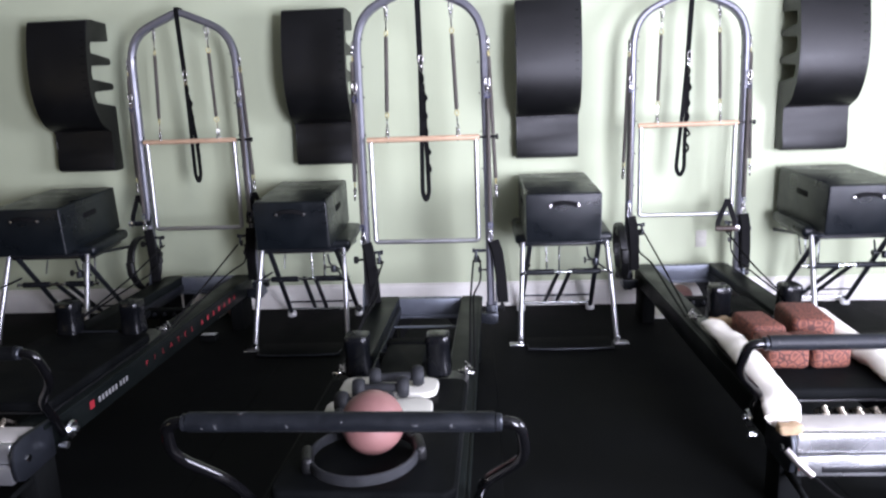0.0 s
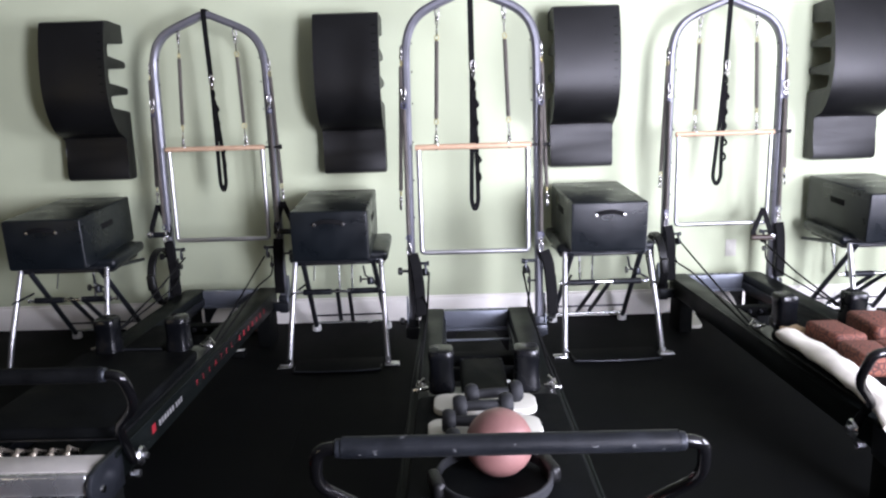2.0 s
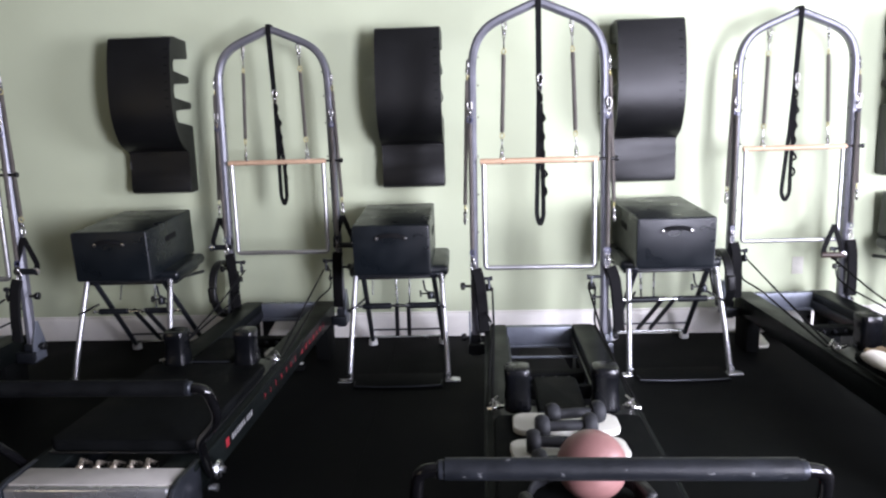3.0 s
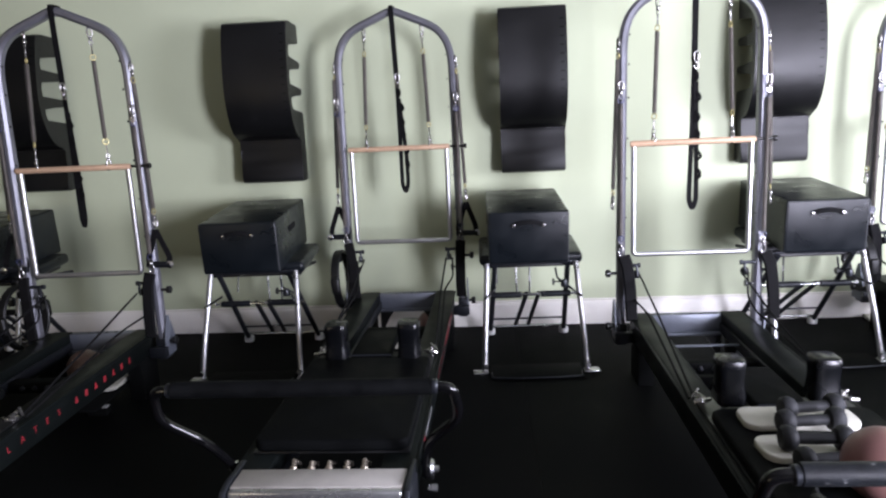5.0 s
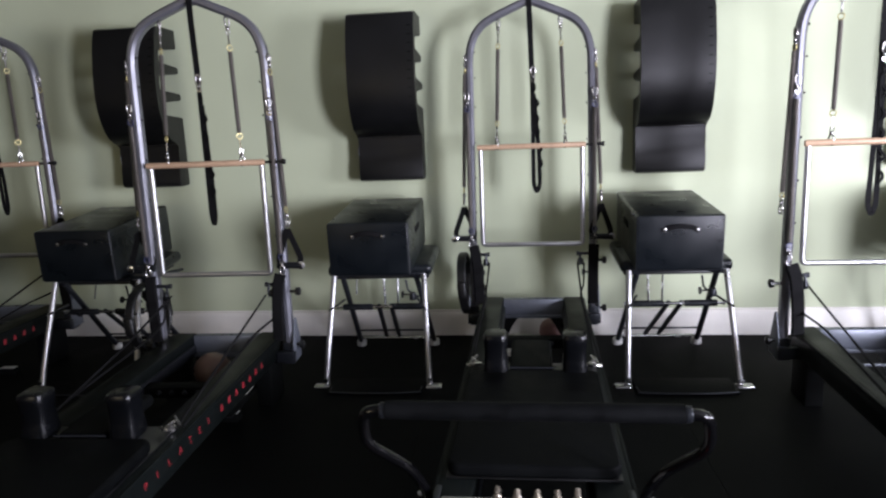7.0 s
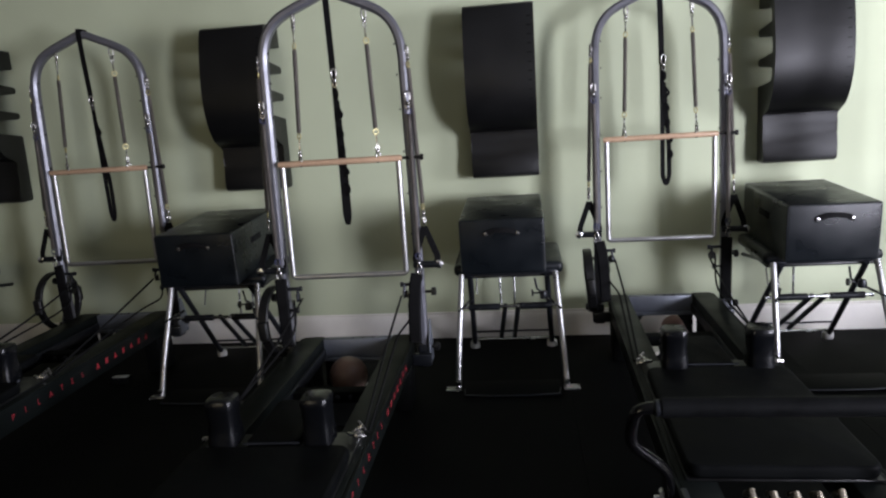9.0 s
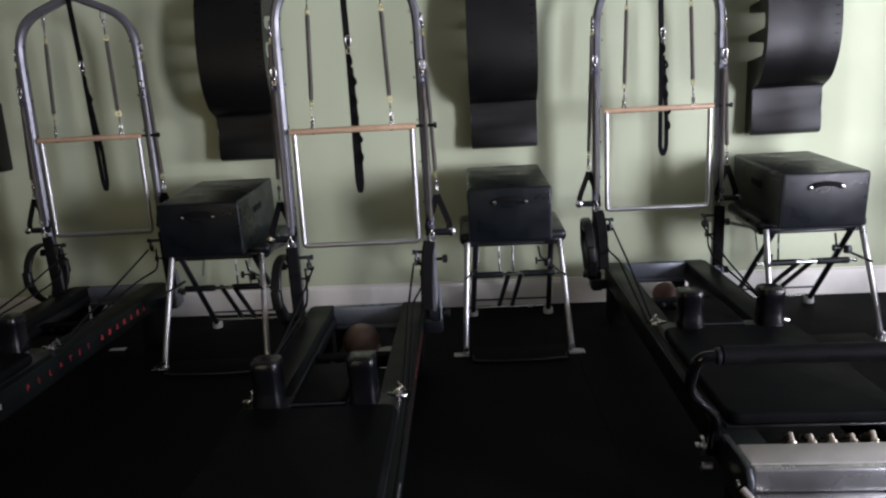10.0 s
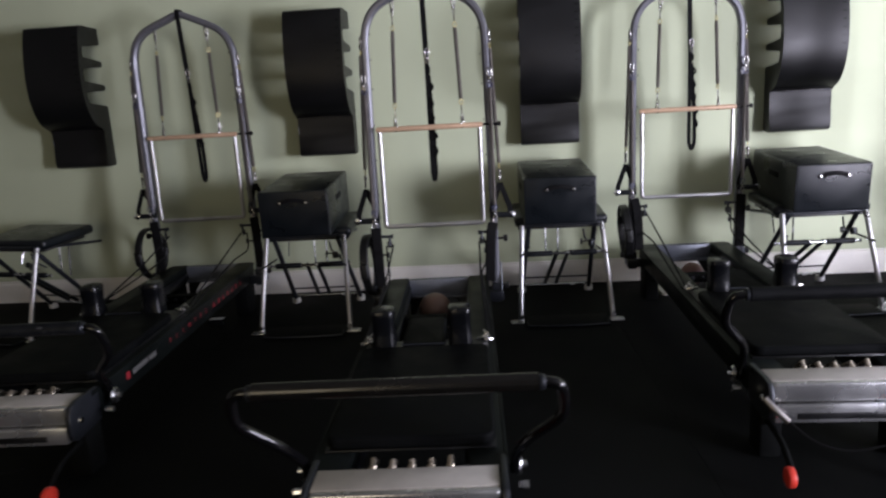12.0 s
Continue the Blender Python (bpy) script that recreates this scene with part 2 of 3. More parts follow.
    for ring, flip in ((rings[0], True), (rings[-1], False)):
        if len(ring) > 1:
            out.faces.new(ring[::-1] if flip else ring)
    return out


def prism(outline, x0, x1, bm=None, bevel=0.0):
    """An outline of (y, z) pairs, carried from x0 to x1."""
    out = bm or bmesh.new()
    a = [out.verts.new((x0, y, z)) for y, z in outline]
    b = [out.verts.new((x1, y, z)) for y, z in outline]
    k = len(outline)
    for i in range(k):
        out.faces.new((a[i], a[(i + 1) % k], b[(i + 1) % k], b[i]))
    caps = [out.faces.new(a[::-1]), out.faces.new(b)]
    if bevel:
        bmesh.ops.bevel(out, geom=list({e for f in caps for e in f.edges}), offset=bevel, segments=2, affect="EDGES", profile=0.5)
    return out


def ball(r, m=None, bm=None, u=24, v=14):
    out = bm or bmesh.new()
    bmesh.ops.create_uvsphere(out, u_segments=u, v_segments=v, radius=r, matrix=m or Matrix())
    return out


def slab(w, d, z0, z1, corner, bevel, x=0.0, y=0.0):
    """A flat piece with rounded corners in plan."""
    bm, rings = bmesh.new(), []
    quarter = [radians(22.5 * i) for i in range(5)]
    profile = [(bevel * (1 - math.sin(a)), z0 + bevel * (1 - math.cos(a))) for a in quarter] + [(bevel * (1 - math.cos(a)), z1 - bevel * (1 - math.sin(a))) for a in quarter]
    for inset, z in profile:
        ring = []
        for sx, sy, a0 in ((1, 1, 0), (-1, 1, 90), (-1, -1, 180), (1, -1, 270)):
            for k in range(7):
                a = radians(a0 + 15 * k)
                ring.append(bm.verts.new((x + sx * (w / 2 - corner) + (corner - inset) * math.cos(a), y + sy * (d / 2 - corner) + (corner - inset) * math.sin(a), z)))
        rings.append(ring)
    for lower, upper in zip(rings, rings[1:]):
        for k in range(28):
            bm.faces.new((lower[k], lower[(k + 1) % 28], upper[(k + 1) % 28], upper[k]))
    bm.faces.new(rings[0][::-1])
    bm.faces.new(rings[-1])
    return bm


def towards(a, b):
    """A pose at a whose z axis runs to b."""
    a, b = Vector(a), Vector(b)
    return Matrix.Translation(a) @ (b - a).to_track_quat("Z", "Y").to_matrix().to_4x4()


def letters(text, size, mat, parent, m, name="lettering", gap=1.0):
    cu = bpy.data.curves.new(name, "FONT")
    cu.body, cu.size, cu.extrude, cu.space_character = text, size, 0.0008, gap
    tmp = bpy.data.objects.new(name, cu)
    scene.collection.objects.link(tmp)
    me = bpy.data.meshes.new_from_object(tmp.evaluated_get(bpy.context.evaluated_depsgraph_get()))
    bpy.data.objects.remove(tmp)
    me.materials.clear()
    me.materials.append(mat)
    return shared(name, me, parent, m)


# the room: the green wall runs slightly askew to the rows of machines
def wall_y(x):
    return 5.0 - 0.023 * x


WALL_POSE = pose(0, 5.0, 0, 0, 0, math.degrees(math.atan(-0.023)))
WEST, EAST, HIGH = -8.2, 3.5, 2.9
floor = tagged(part("floor", box(WEST, EAST, SOUTH - 0.2, 5.6, -0.12, -0.012, 0), BLACK), "black rubber sports flooring", "floor", kind="structure")
roll_mesh = finish(box(-0.6097, 0.6097, SOUTH - 0.15, 5.5, -0.0115, 0, 0.0008, 1), "rubber_roll", RUBBER)
for i in range(-6, 4):
    shared("rubber_roll", roll_mesh, floor, pose(0.64 + 1.22 * i, 0, 0))
wall = tagged(part("wall_north", box(WEST - 0.5, EAST + 0.5, 0, 0.15, -0.1, HIGH + 0.05, 0), WALL), "sage green painted wall with equipment hung on it", "wall", kind="structure")
wall.matrix_world = WALL_POSE
base = prism([(0.001, 0), (-0.018, 0), (-0.018, 0.135), (-0.014, 0.15), (-0.008, 0.156), (-0.008, 0.168), (0.001, 0.172)], WEST - 0.4, EAST + 0.4)
base = tagged(part("baseboard", base, WHITE), "white moulded baseboard along the green wall", "baseboard", kind="structure")
base.matrix_world = WALL_POSE
tagged(part("ceiling", box(WEST - 0.1, EAST + 0.1, SOUTH - 0.2, 5.6, HIGH, HIGH + 0.12, 0), CEILING), "unseen ceiling, darkened to cut bounced light", "ceiling", kind="structure")
tagged(part("wall_west", box(WEST - 0.15, WEST, SOUTH - 0.2, 5.6, -0.1, HIGH, 0), OTHER), "unseen side wall, darkened to cut bounced light", "wall", kind="structure")
bm = box(EAST, EAST + 0.15, SOUTH - 0.2, EWIN_Y0, -0.1, HIGH, 0)
box(EAST, EAST + 0.15, EWIN_Y1, 5.6, -0.1, HIGH, 0, bm=bm)
box(EAST, EAST + 0.15, EWIN_Y0, EWIN_Y1, -0.1, EWIN_Z0, 0, bm=bm)
box(EAST, EAST + 0.15, EWIN_Y0, EWIN_Y1, EWIN_Z1, HIGH, 0, bm=bm)
tagged(part("wall_east", bm, OTHER), "unseen side wall, darkened to cut bounced light", "wall", kind="structure")
bm = box(WEST, DIM_X0, SOUTH - 0.15, SOUTH, -0.1, HIGH, 0)
box(DIM_X1, WIN_X0, SOUTH - 0.15, SOUTH, -0.1, HIGH, 0, bm=bm)
box(DIM_X0, DIM_X1, SOUTH - 0.15, SOUTH, -0.1, EWIN_Z0, 0, bm=bm)
box(DIM_X0, DIM_X1, SOUTH - 0.15, SOUTH, EWIN_Z1, HIGH, 0, bm=bm)
box(WIN_X1, EAST, SOUTH - 0.15, SOUTH, -0.1, HIGH, 0, bm=bm)
box(WIN_X0, WIN_X1, SOUTH - 0.15, SOUTH, -0.1, WIN_Z0, 0, bm=bm)
box(WIN_X0, WIN_X1, SOUTH - 0.15, SOUTH, WIN_Z1, HIGH, 0, bm=bm)
tagged(part("wall_south", bm, OTHER), "unseen wall with a storefront window, darkened to cut bounced light", "wall", kind="structure")
for name, label, wx0, wx1, wz0, wz1 in (("window_1", "white framed storefront window", WIN_X0, WIN_X1, WIN_Z0, WIN_Z1), ("window_3", "white framed window in the south wall", DIM_X0, DIM_X1, EWIN_Z0, EWIN_Z1)):
    win = tagged(new(name), label, "window", kind="structure")
    bm = bmesh.new()
    mid = (wx0 + wx1) / 2
    for x0, x1, z0, z1 in ((wx0, wx0 + 0.05, wz0, wz1), (wx1 - 0.05, wx1, wz0, wz1), (mid - 0.025, mid + 0.025, wz0 + 0.05, wz1 - 0.05), (wx0 + 0.05, wx1 - 0.05, wz0, wz0 + 0.05), (wx0 + 0.05, wx1 - 0.05, wz1 - 0.05, wz1)):
        box(x0, x1, SOUTH - 0.11, SOUTH - 0.05, z0, z1, 0.003, bm=bm)
    part("window_frame", bm, WHITE, win)
    for x0, x1 in ((wx0 + 0.05, mid - 0.025), (mid + 0.025, wx1 - 0.05)):
        pane = part("pane", box(x0, x1, SOUTH - 0.085, SOUTH - 0.079, wz0 + 0.05, wz1 - 0.05, 0), GLASS, win)
        pane.visible_shadow = False
win = tagged(new("window_2"), "white framed side window", "window", kind="structure")
bm = bmesh.new()
for y0, y1, z0, z1 in ((EWIN_Y0, EWIN_Y0 + 0.05, EWIN_Z0, EWIN_Z1), (EWIN_Y1 - 0.05, EWIN_Y1, EWIN_Z0, EWIN_Z1), (EWIN_Y0 + 0.05, EWIN_Y1 - 0.05, EWIN_Z0, EWIN_Z0 + 0.05), (EWIN_Y0 + 0.05, EWIN_Y1 - 0.05, EWIN_Z1 - 0.05, EWIN_Z1)):
    box(EAST + 0.05, EAST + 0.11, y0, y1, z0, z1, 0.003, bm=bm)
part("window_frame", bm, WHITE, win)
pane = part("pane", box(EAST + 0.079, EAST + 0.085, EWIN_Y0 + 0.05, EWIN_Y1 - 0.05, EWIN_Z0 + 0.05, EWIN_Z1 - 0.05, 0), GLASS, win)
pane.visible_shadow = False
tagged(part("ground", box(-400, 400, -400, 400, -0.3, -0.14, 0), GRASS), "pale paving outside the building", "ground", kind="structure")


# springs and hardware shared by the towers
def spring_mesh(length, r=0.0135):
    n = int(length / 0.0095)
    prof = [(0.002, 0)]
    for i in range(n):
        prof += [(r, (i + 0.3) * length / n), (r * 0.62, (i + 0.95) * length / n)]
    return finish(lathe(prof + [(0.002, length)], seg=8), "coil_spring", STEEL, 50)


def clip_mesh():
    """A snap hook of 9 cm hanging down from its origin."""
    bm = tube([(0.011, 0, -0.012), (0.006, 0, -0.002), (-0.006, 0, -0.002), (-0.012, 0, -0.014), (-0.011, 0, -0.04), (-0.004, 0, -0.052), (0.006, 0, -0.048), (0.011, 0, -0.03)], 0.0045, seg=8, closed=True)
    lathe([(0.005, -0.066), (0.0095, -0.063), (0.0095, -0.05), (0.006, -0.046)], bm, 10)
    tube([(0.009 * math.cos(a), 0, -0.072 + 0.011 * math.sin(a)) for a in [2 * math.pi * i / 10 for i in range(10)]], 0.003, bm, 6, closed=True)
    return finish(bm, "snap_hook", HOOKS, 60)


def ring_mesh(mat):
    return finish(tube([(0.014 * math.cos(a), 0, 0.014 * math.sin(a)) for a in [2 * math.pi * i / 14 for i in range(14)]], 0.0029, None, 6, closed=True), "split_ring", mat, 60)


SPRINGS = {}
CLIP, RING_Y, RING_B = clip_mesh(), ring_mesh(BRASS), ring_mesh(BLUE)


def hung_spring(parent, top, bottom, length, ring):
    """A coil spring with a ring and a snap hook at each end, between two points."""
    top, bottom = Vector(top), Vector(bottom)
    way = (bottom - top).normalized()
    if length not in SPRINGS:
        SPRINGS[length] = spring_mesh(length)
    middle = (top + bottom) / 2
    a, b = middle - way * length / 2, middle + way * length / 2
    turn = (-way).to_track_quat("Z", "Y").to_matrix().to_4x4()
    shared("coil_spring", SPRINGS[length], parent, Matrix.Translation(b) @ turn, "bare steel coil spring")
    for end, sign in ((a, -1), (b, 1)):
        shared("split_ring", ring, parent, Matrix.Translation(end + way * 0.016 * sign) @ turn)
    shared("snap_hook", CLIP, parent, Matrix.Translation(top) @ turn)
    shared("snap_hook", CLIP, parent, Matrix.Translation(bottom) @ turn @ pose(0, 0, 0, 180, 0, 0))
    gap = (a - way * 0.016 - top).length - 0.085
    if gap > 0.01:
        part("link", tube([top + way * 0.08, a - way * 0.03], 0.004, seg=6), HOOKS, parent)
        part("link", tube([b + way * 0.03, bottom - way * 0.08], 0.004, seg=6), HOOKS, parent)


def strap_handle(parent, x, y, z, side, grip=None):
    """A webbing triangle with a foam grip."""
    h = part("strap_handle", sweep(rounded([(x, y, z), (x - 0.055, y, z - 0.15), (x - 0.05, y, z - 0.185)], 0.02), flat(0.03, 0.005)), WEB, parent, "black webbing handle with a foam grip")
    part("strap", sweep(rounded([(x, y, z), (x + 0.055, y + 0.01, z - 0.15), (x + 0.05, y, z - 0.185)], 0.02), flat(0.03, 0.005)), WEB, h)
    part("grip", tube([(x - 0.065, y, z - 0.185), (x + 0.065, y - 0.01, z - 0.185)], 0.017, seg=12), grip or GRIP, h)
    part("ring", lathe([(0.016, 0), (0.02, 0.002), (0.02, 0.006), (0.016, 0.008)], None, 12, pose(x + 0.06 * side, y - 0.012, z - 0.185, 90, 0, 0)), CHROME, h)


def reformer(cx, ty, turn, bar_z=0.645, bar_y=-2.345, handles=True, strap=(0.03, 0.0, 0.99, 0.035), label="", pad=None, wooden=False, rests=(0.0, -1.25), loops=(0.03, 0.02), rods=False, shelf=False):
    """A long exercise bed on two rails with a spring tower at its far end. y = 0 lies in the tower's plane."""
    t = thing("pilates_reformer", label or "black pilates reformer bed with a grey steel spring tower", "exercise machine", "row of reformers along the wall", pose(cx, ty, 0, 0, 0, turn))
    # bed
    for s in (-1, 1):
        rail = part("rail", box(min(s * 0.178, s * 0.288), max(s * 0.178, s * 0.288), -2.21, 0.05, 0.215, 0.335, 0.008), RAIL, t)
        part("rail_groove", box(min(s * 0.166, s * 0.177), max(s * 0.166, s * 0.177), -2.2, 0.0, 0.235, 0.285, 0.002), DARKSTEEL, rail)
        part("rail_edge", box(min(s * 0.286, s * 0.298), max(s * 0.286, s * 0.298), -2.2, 0.03, 0.316, 0.334, 0.003), RAIL, rail)
        side = [(-2.15, 0.20), (-2.15, 0.338), (-2.30, 0.344), (-2.345, 0.335), (-2.366, 0.305), (-2.37, 0.25), (-2.36, 0.205), (-2.33, 0.19)]
        cap = part("end_cap", prism(side, min(s * 0.272, s * 0.292), max(s * 0.272, s * 0.292), bevel=0.005), DARKSTEEL, t, "rounded dark cast end bracket")
        part("cap_bolt", lathe([(0.0, 0), (0.014, 0.0), (0.012, 0.006), (0.0, 0.008)], None, 12, pose(s * 0.292, -2.30, 0.262, 0, 90 * s, 0)), CHROME, cap)
        part("leg", box(min(s * 0.2, s * 0.284), max(s * 0.2, s * 0.284), -0.16, 0.03, 0.0, 0.215, 0.01), RUBBER, t)
        part("leg", box(min(s * 0.2, s * 0.28), max(s * 0.2, s * 0.28), -2.26, -2.14, 0.0, 0.215, 0.01), RUBBER, t)
        caster = part("caster", tube([(s * 0.25, -2.2, 0.15), (s * 0.262, -2.42, 0.15), (s * 0.262, -2.52, 0.09)], 0.011, None, 10, 0.06), RUBBER, t)
        part("wheel", lathe([(0.0, -0.014), (0.024, -0.014), (0.034, -0.011), (0.037, 0), (0.034, 0.011), (0.024, 0.014), (0.0, 0.014)], None, 18, pose(s * 0.28, -2.545, 0.085, 0, 90, 0)), REDWHEEL, caster, "red urethane wheel")
    beam = part("end_beam", box(-0.177, 0.177, 0.0, 0.05, 0.225, 0.332, 0.006), BEAM, t)
    part("beam_lip", box(-0.177, 0.177, -0.03, -0.001, 0.225, 0.24, 0.003), BEAM, beam)
    for i in range(4):
        part("bolt", lathe([(0.0, -0.003), (0.006, -0.003), (0.006, 0.003), (0.0, 0.004)], None, 8, pose(-0.075 + 0.05 * i, 0.02, 0.333)), CHROME if i == 0 else BLACK, beam)
    for s in (-1, 1):
        bm = bmesh.new()
        tri = [(0.18, 0.228), (0.085, 0.228), (0.125, 0.17), (0.18, 0.06)]
        a = [bm.verts.new((s * x, 0.012, z)) for x, z in tri]
        b = [bm.verts.new((s * x, 0.03, z)) for x, z in tri]
        for i in range(4):
            bm.faces.new((a[i], a[(i + 1) % 4], b[(i + 1) % 4], b[i]))
        bm.faces.new(a[::-1])
        bm.faces.new(b)
        part("brace_plate", bm, BLACK, t)
    if shelf:
        part("under_shelf", box(-0.199, 0.199, -0.50, -0.02, 0.088, 0.10, 0.003), RUBBER, t, "dark shelf between the far legs")
    if rods:
        part("cross_rod", box(-0.164, 0.164, -0.315, -0.30, 0.262, 0.272, 0.003), BEAM, t, "thin grey cross rod")
        stop = part("carriage_stop", box(-0.164, 0.164, -0.80, -0.775, 0.24, 0.30, 0.004), RUBBER, t)
        for i in range(4):
            part("bolt", lathe([(0.0, 0), (0.006, 0.0), (0.005, 0.004), (0.0, 0.005)], None, 8, pose(-0.09 + 0.06 * i, -0.788, 0.30)), DARKSTEEL, stop)
    bar = part("spring_anchor", box(-0.164, 0.164, -0.57, -0.50, 0.222, 0.275, 0.006), RUBBER, t)
    for i in range(4):
        part("spring_button", lathe([(0.0, 0), (0.011, 0.0), (0.011, 0.012), (0.006, 0.017), (0.0, 0.018)], None, 10, pose(-0.09 + 0.06 * i, -0.57, 0.252, 90, 0, 0)), DARKSTEEL, bar)
    # standing plate and spring bar
    plate = part("standing_plate", box(-0.268, 0.268, -2.32, -2.208, 0.318, 0.336, 0.004), PLATE, t, "grey non-slip standing plate")
    part("plate_nose", box(-0.268, 0.268, -2.347, -2.321, 0.262, 0.334, 0.009, 3), ALU, plate)
    part("plate_ledge", box(-0.268, 0.268, -2.363, -2.31, 0.19, 0.258, 0.006), ALU, plate)
    part("plate_slot", box(-0.19, 0.19, -2.366, -2.35, 0.205, 0.228, 0.002), BLACK, plate)
    part("gear_lever", tube([(-0.305, -2.36, 0.285), (-0.28, -2.385, 0.255), (-0.235, -2.40, 0.215)], 0.012, None, 10, 0.02), STEEL, t, "steel gear lever")
    part("pull_cord", tube([(-0.235, -2.40, 0.215), (-0.15, -2.42, 0.14), (-0.03, -2.42, 0.105), (0.1, -2.40, 0.12)], 0.0045, None, 8, 0.06), CORD, t)
    for i in range(5):
        x = -0.105 + 0.058 * i
        z = 0.318 if i % 4 else 0.326
        bm = tube([(x, -2.205, 0.31), (x, -2.175, z + 0.02), (x, -2.12, 0.305)], 0.009, seg=8, up=(1, 0, 0))
        lathe([(0.006, 0), (0.0125, 0.002), (0.0125, 0.02), (0.006, 0.022)], bm, 10, towards((x, -2.2, 0.315), (x, -2.175, z + 0.022)))
        part("spring_hook", bm, HOOKTAN, t)
    # carriage
    car = part("carriage", box(-0.265, 0.265, -2.11, -1.12, 0.337, 0.344, 0.002), BLACK, t)
    part("carriage_pad", slab(0.53, 0.82, 0.345, 0.386, 0.045, 0.014, 0, -1.705), PADVINYL, car, "black vinyl carriage pad", 20)
    part("headrest", slab(0.18, 0.37, 0.35, 0.39, 0.03, 0.014, -0.01, -1.10), PADVINYL, car, sharp=20)
    part("headrest_seam", tube([(-0.1, -1.292, 0.389), (0.09, -1.292, 0.389)], 0.0035, seg=6), DARKSTEEL, car)
    for s in (-1, 1):
        bm = bmesh.new()
        rings = []
        for z, w, d in ((0.0, 0.056, 0.05), (0.01, 0.064, 0.058), (0.05, 0.061, 0.054), (0.09, 0.057, 0.048), (0.13, 0.06, 0.052), (0.152, 0.062, 0.055), (0.164, 0.057, 0.05), (0.17, 0.042, 0.036)):
            ring = []
            for i in range(24):
                c, q = math.cos(2 * math.pi * i / 24), math.sin(2 * math.pi * i / 24)
                ring.append(bm.verts.new((s * 0.161 + rests[0] - 0.012 + 0.8 * w * math.copysign(abs(c) ** 0.5, c), rests[1] + d * math.copysign(abs(q) ** 0.5, q), 0.372 + z)))
            rings.append(ring)
        for lower, upper in zip(rings, rings[1:]):
            for i in range(24):
                bm.faces.new((lower[i], lower[(i + 1) % 24], upper[(i + 1) % 24], upper[i]))
        bm.faces.new(rings[0][::-1])
        bm.faces.new(rings[-1])
        rest = part("shoulder_rest", bm, GLOSSVINYL, car, "padded black shoulder rest")
        part("rest_post", lathe([(0.012, 0), (0.012, 0.05)], None, 10, pose(s * 0.161 + rests[0] - 0.012, rests[1] + 0.066, 0.345)), DARKSTEEL, rest)
        bm = lathe([(0.0, 0), (0.016, 0.001), (0.018, 0.014), (0.01, 0.02), (0.0, 0.021)], None, 14, pose(s * 0.252, -1.15, 0.345))
        tube([(s * 0.224, -1.17, 0.362), (s * 0.259, -1.2, 0.368), (s * 0.284, -1.19, 0.362)], 0.008, bm, 8, 0.01)
        tube([(s * 0.276, -1.13, 0.352), (s * 0.246, -1.1, 0.374)], 0.006, bm, 8)
        tube([(s * 0.234, -1.15, 0.356), (s * 0.27, -1.145, 0.38)], 0.006, bm, 8)
        part("rope_cleat", bm, HOOKS, car, "chrome rope cleat")
    # footbar
    for s in (-1, 1):
        path = [(s * 0.37, bar_y, bar_z), (s * 0.436, bar_y, bar_z - 0.004), (s * 0.452, bar_y + 0.04, bar_z - 0.112), (s * 0.346, bar_y + 0.12, bar_z - 0.225), (s * 0.322, bar_y + 0.215, 0.34), (s * 0.318, bar_y + 0.255, 0.27)]
        arm = part("footbar_arm", tube(path, 0.0155, None, 14, 0.05), ENAMEL, t, "black enamelled footbar arm")
        part("collar", lathe([(0.018, 0), (0.022, 0.004), (0.022, 0.014), (0.018, 0.018)], None, 14, towards((s * 0.376, bar_y, bar_z - 0.001), (s * 0.45, bar_y, bar_z - 0.003))), DARKSTEEL, arm)
        bm = lathe([(0.0, 0), (0.03, 0.0), (0.034, 0.006), (0.028, 0.014), (0.0, 0.016)], None, 16, pose(s * 0.326, -2.1, 0.275, 0, 90 * s, 0))
        lathe([(0.0, 0.014), (0.011, 0.014), (0.011, 0.03), (0.0, 0.032)], bm, 10, pose(s * 0.326, -2.1, 0.275, 0, 90 * s, 0))
        part("pivot", bm, CHROME, arm)
        part("pivot_bolt", lathe([(0.0, 0), (0.013, 0.0), (0.013, 0.03), (0.0, 0.032)], None, 8, pose(s * 0.326, -2.17, 0.245, 0, 90 * s, 0)), CHROME, arm)
    part("footbar_pad", sweep([(-0.377, bar_y, bar_z), (-0.373, bar_y, bar_z), (-0.13, bar_y, bar_z), (0.13, bar_y, bar_z), (0.373, bar_y, bar_z), (0.377, bar_y, bar_z)], disc(0.025, 20)), pad or GRIP, t, "smooth black footbar pad" if pad else "worn black foam footbar pad")
    # tower
    half = [(0.345, 0.19), (0.345, 0.7), (0.336, 1.70), (0.330, 1.775), (0.305, 1.850), (0.255, 1.908), (0.19, 1.943), (0.10, 1.980), (0.02, 2.014)]
    line = rounded([(-x, 0.0, z) for x, z in half] + [(x, 0.0, z) for x, z in half[::-1]], 0.05, 3)
    tower = part("tower", sweep(line, flat(0.042, 0.06, 0.3)), SLATE, t, "grey painted steel arch of the spring tower")
    for s in (-1, 1):
        part("tower_sleeve", box(s * 0.345 - 0.027, s * 0.345 + 0.027, -0.038, 0.045, 0.185, 0.30, 0.006), DARKSTEEL, t)
        part("gusset", prism([(-0.05, 0.20), (0.07, 0.20), (0.07, 0.30), (0.02, 0.42), (-0.0, 0.42), (-0.05, 0.30)], s * 0.376 - 0.004, s * 0.376 + 0.004, bevel=0.002), BEAM, t)
        part("socket", box(min(s * 0.29, s * 0.385), max(s * 0.29, s * 0.385), -0.075, -0.04, 0.205, 0.262, 0.004), DARKSTEEL, t)
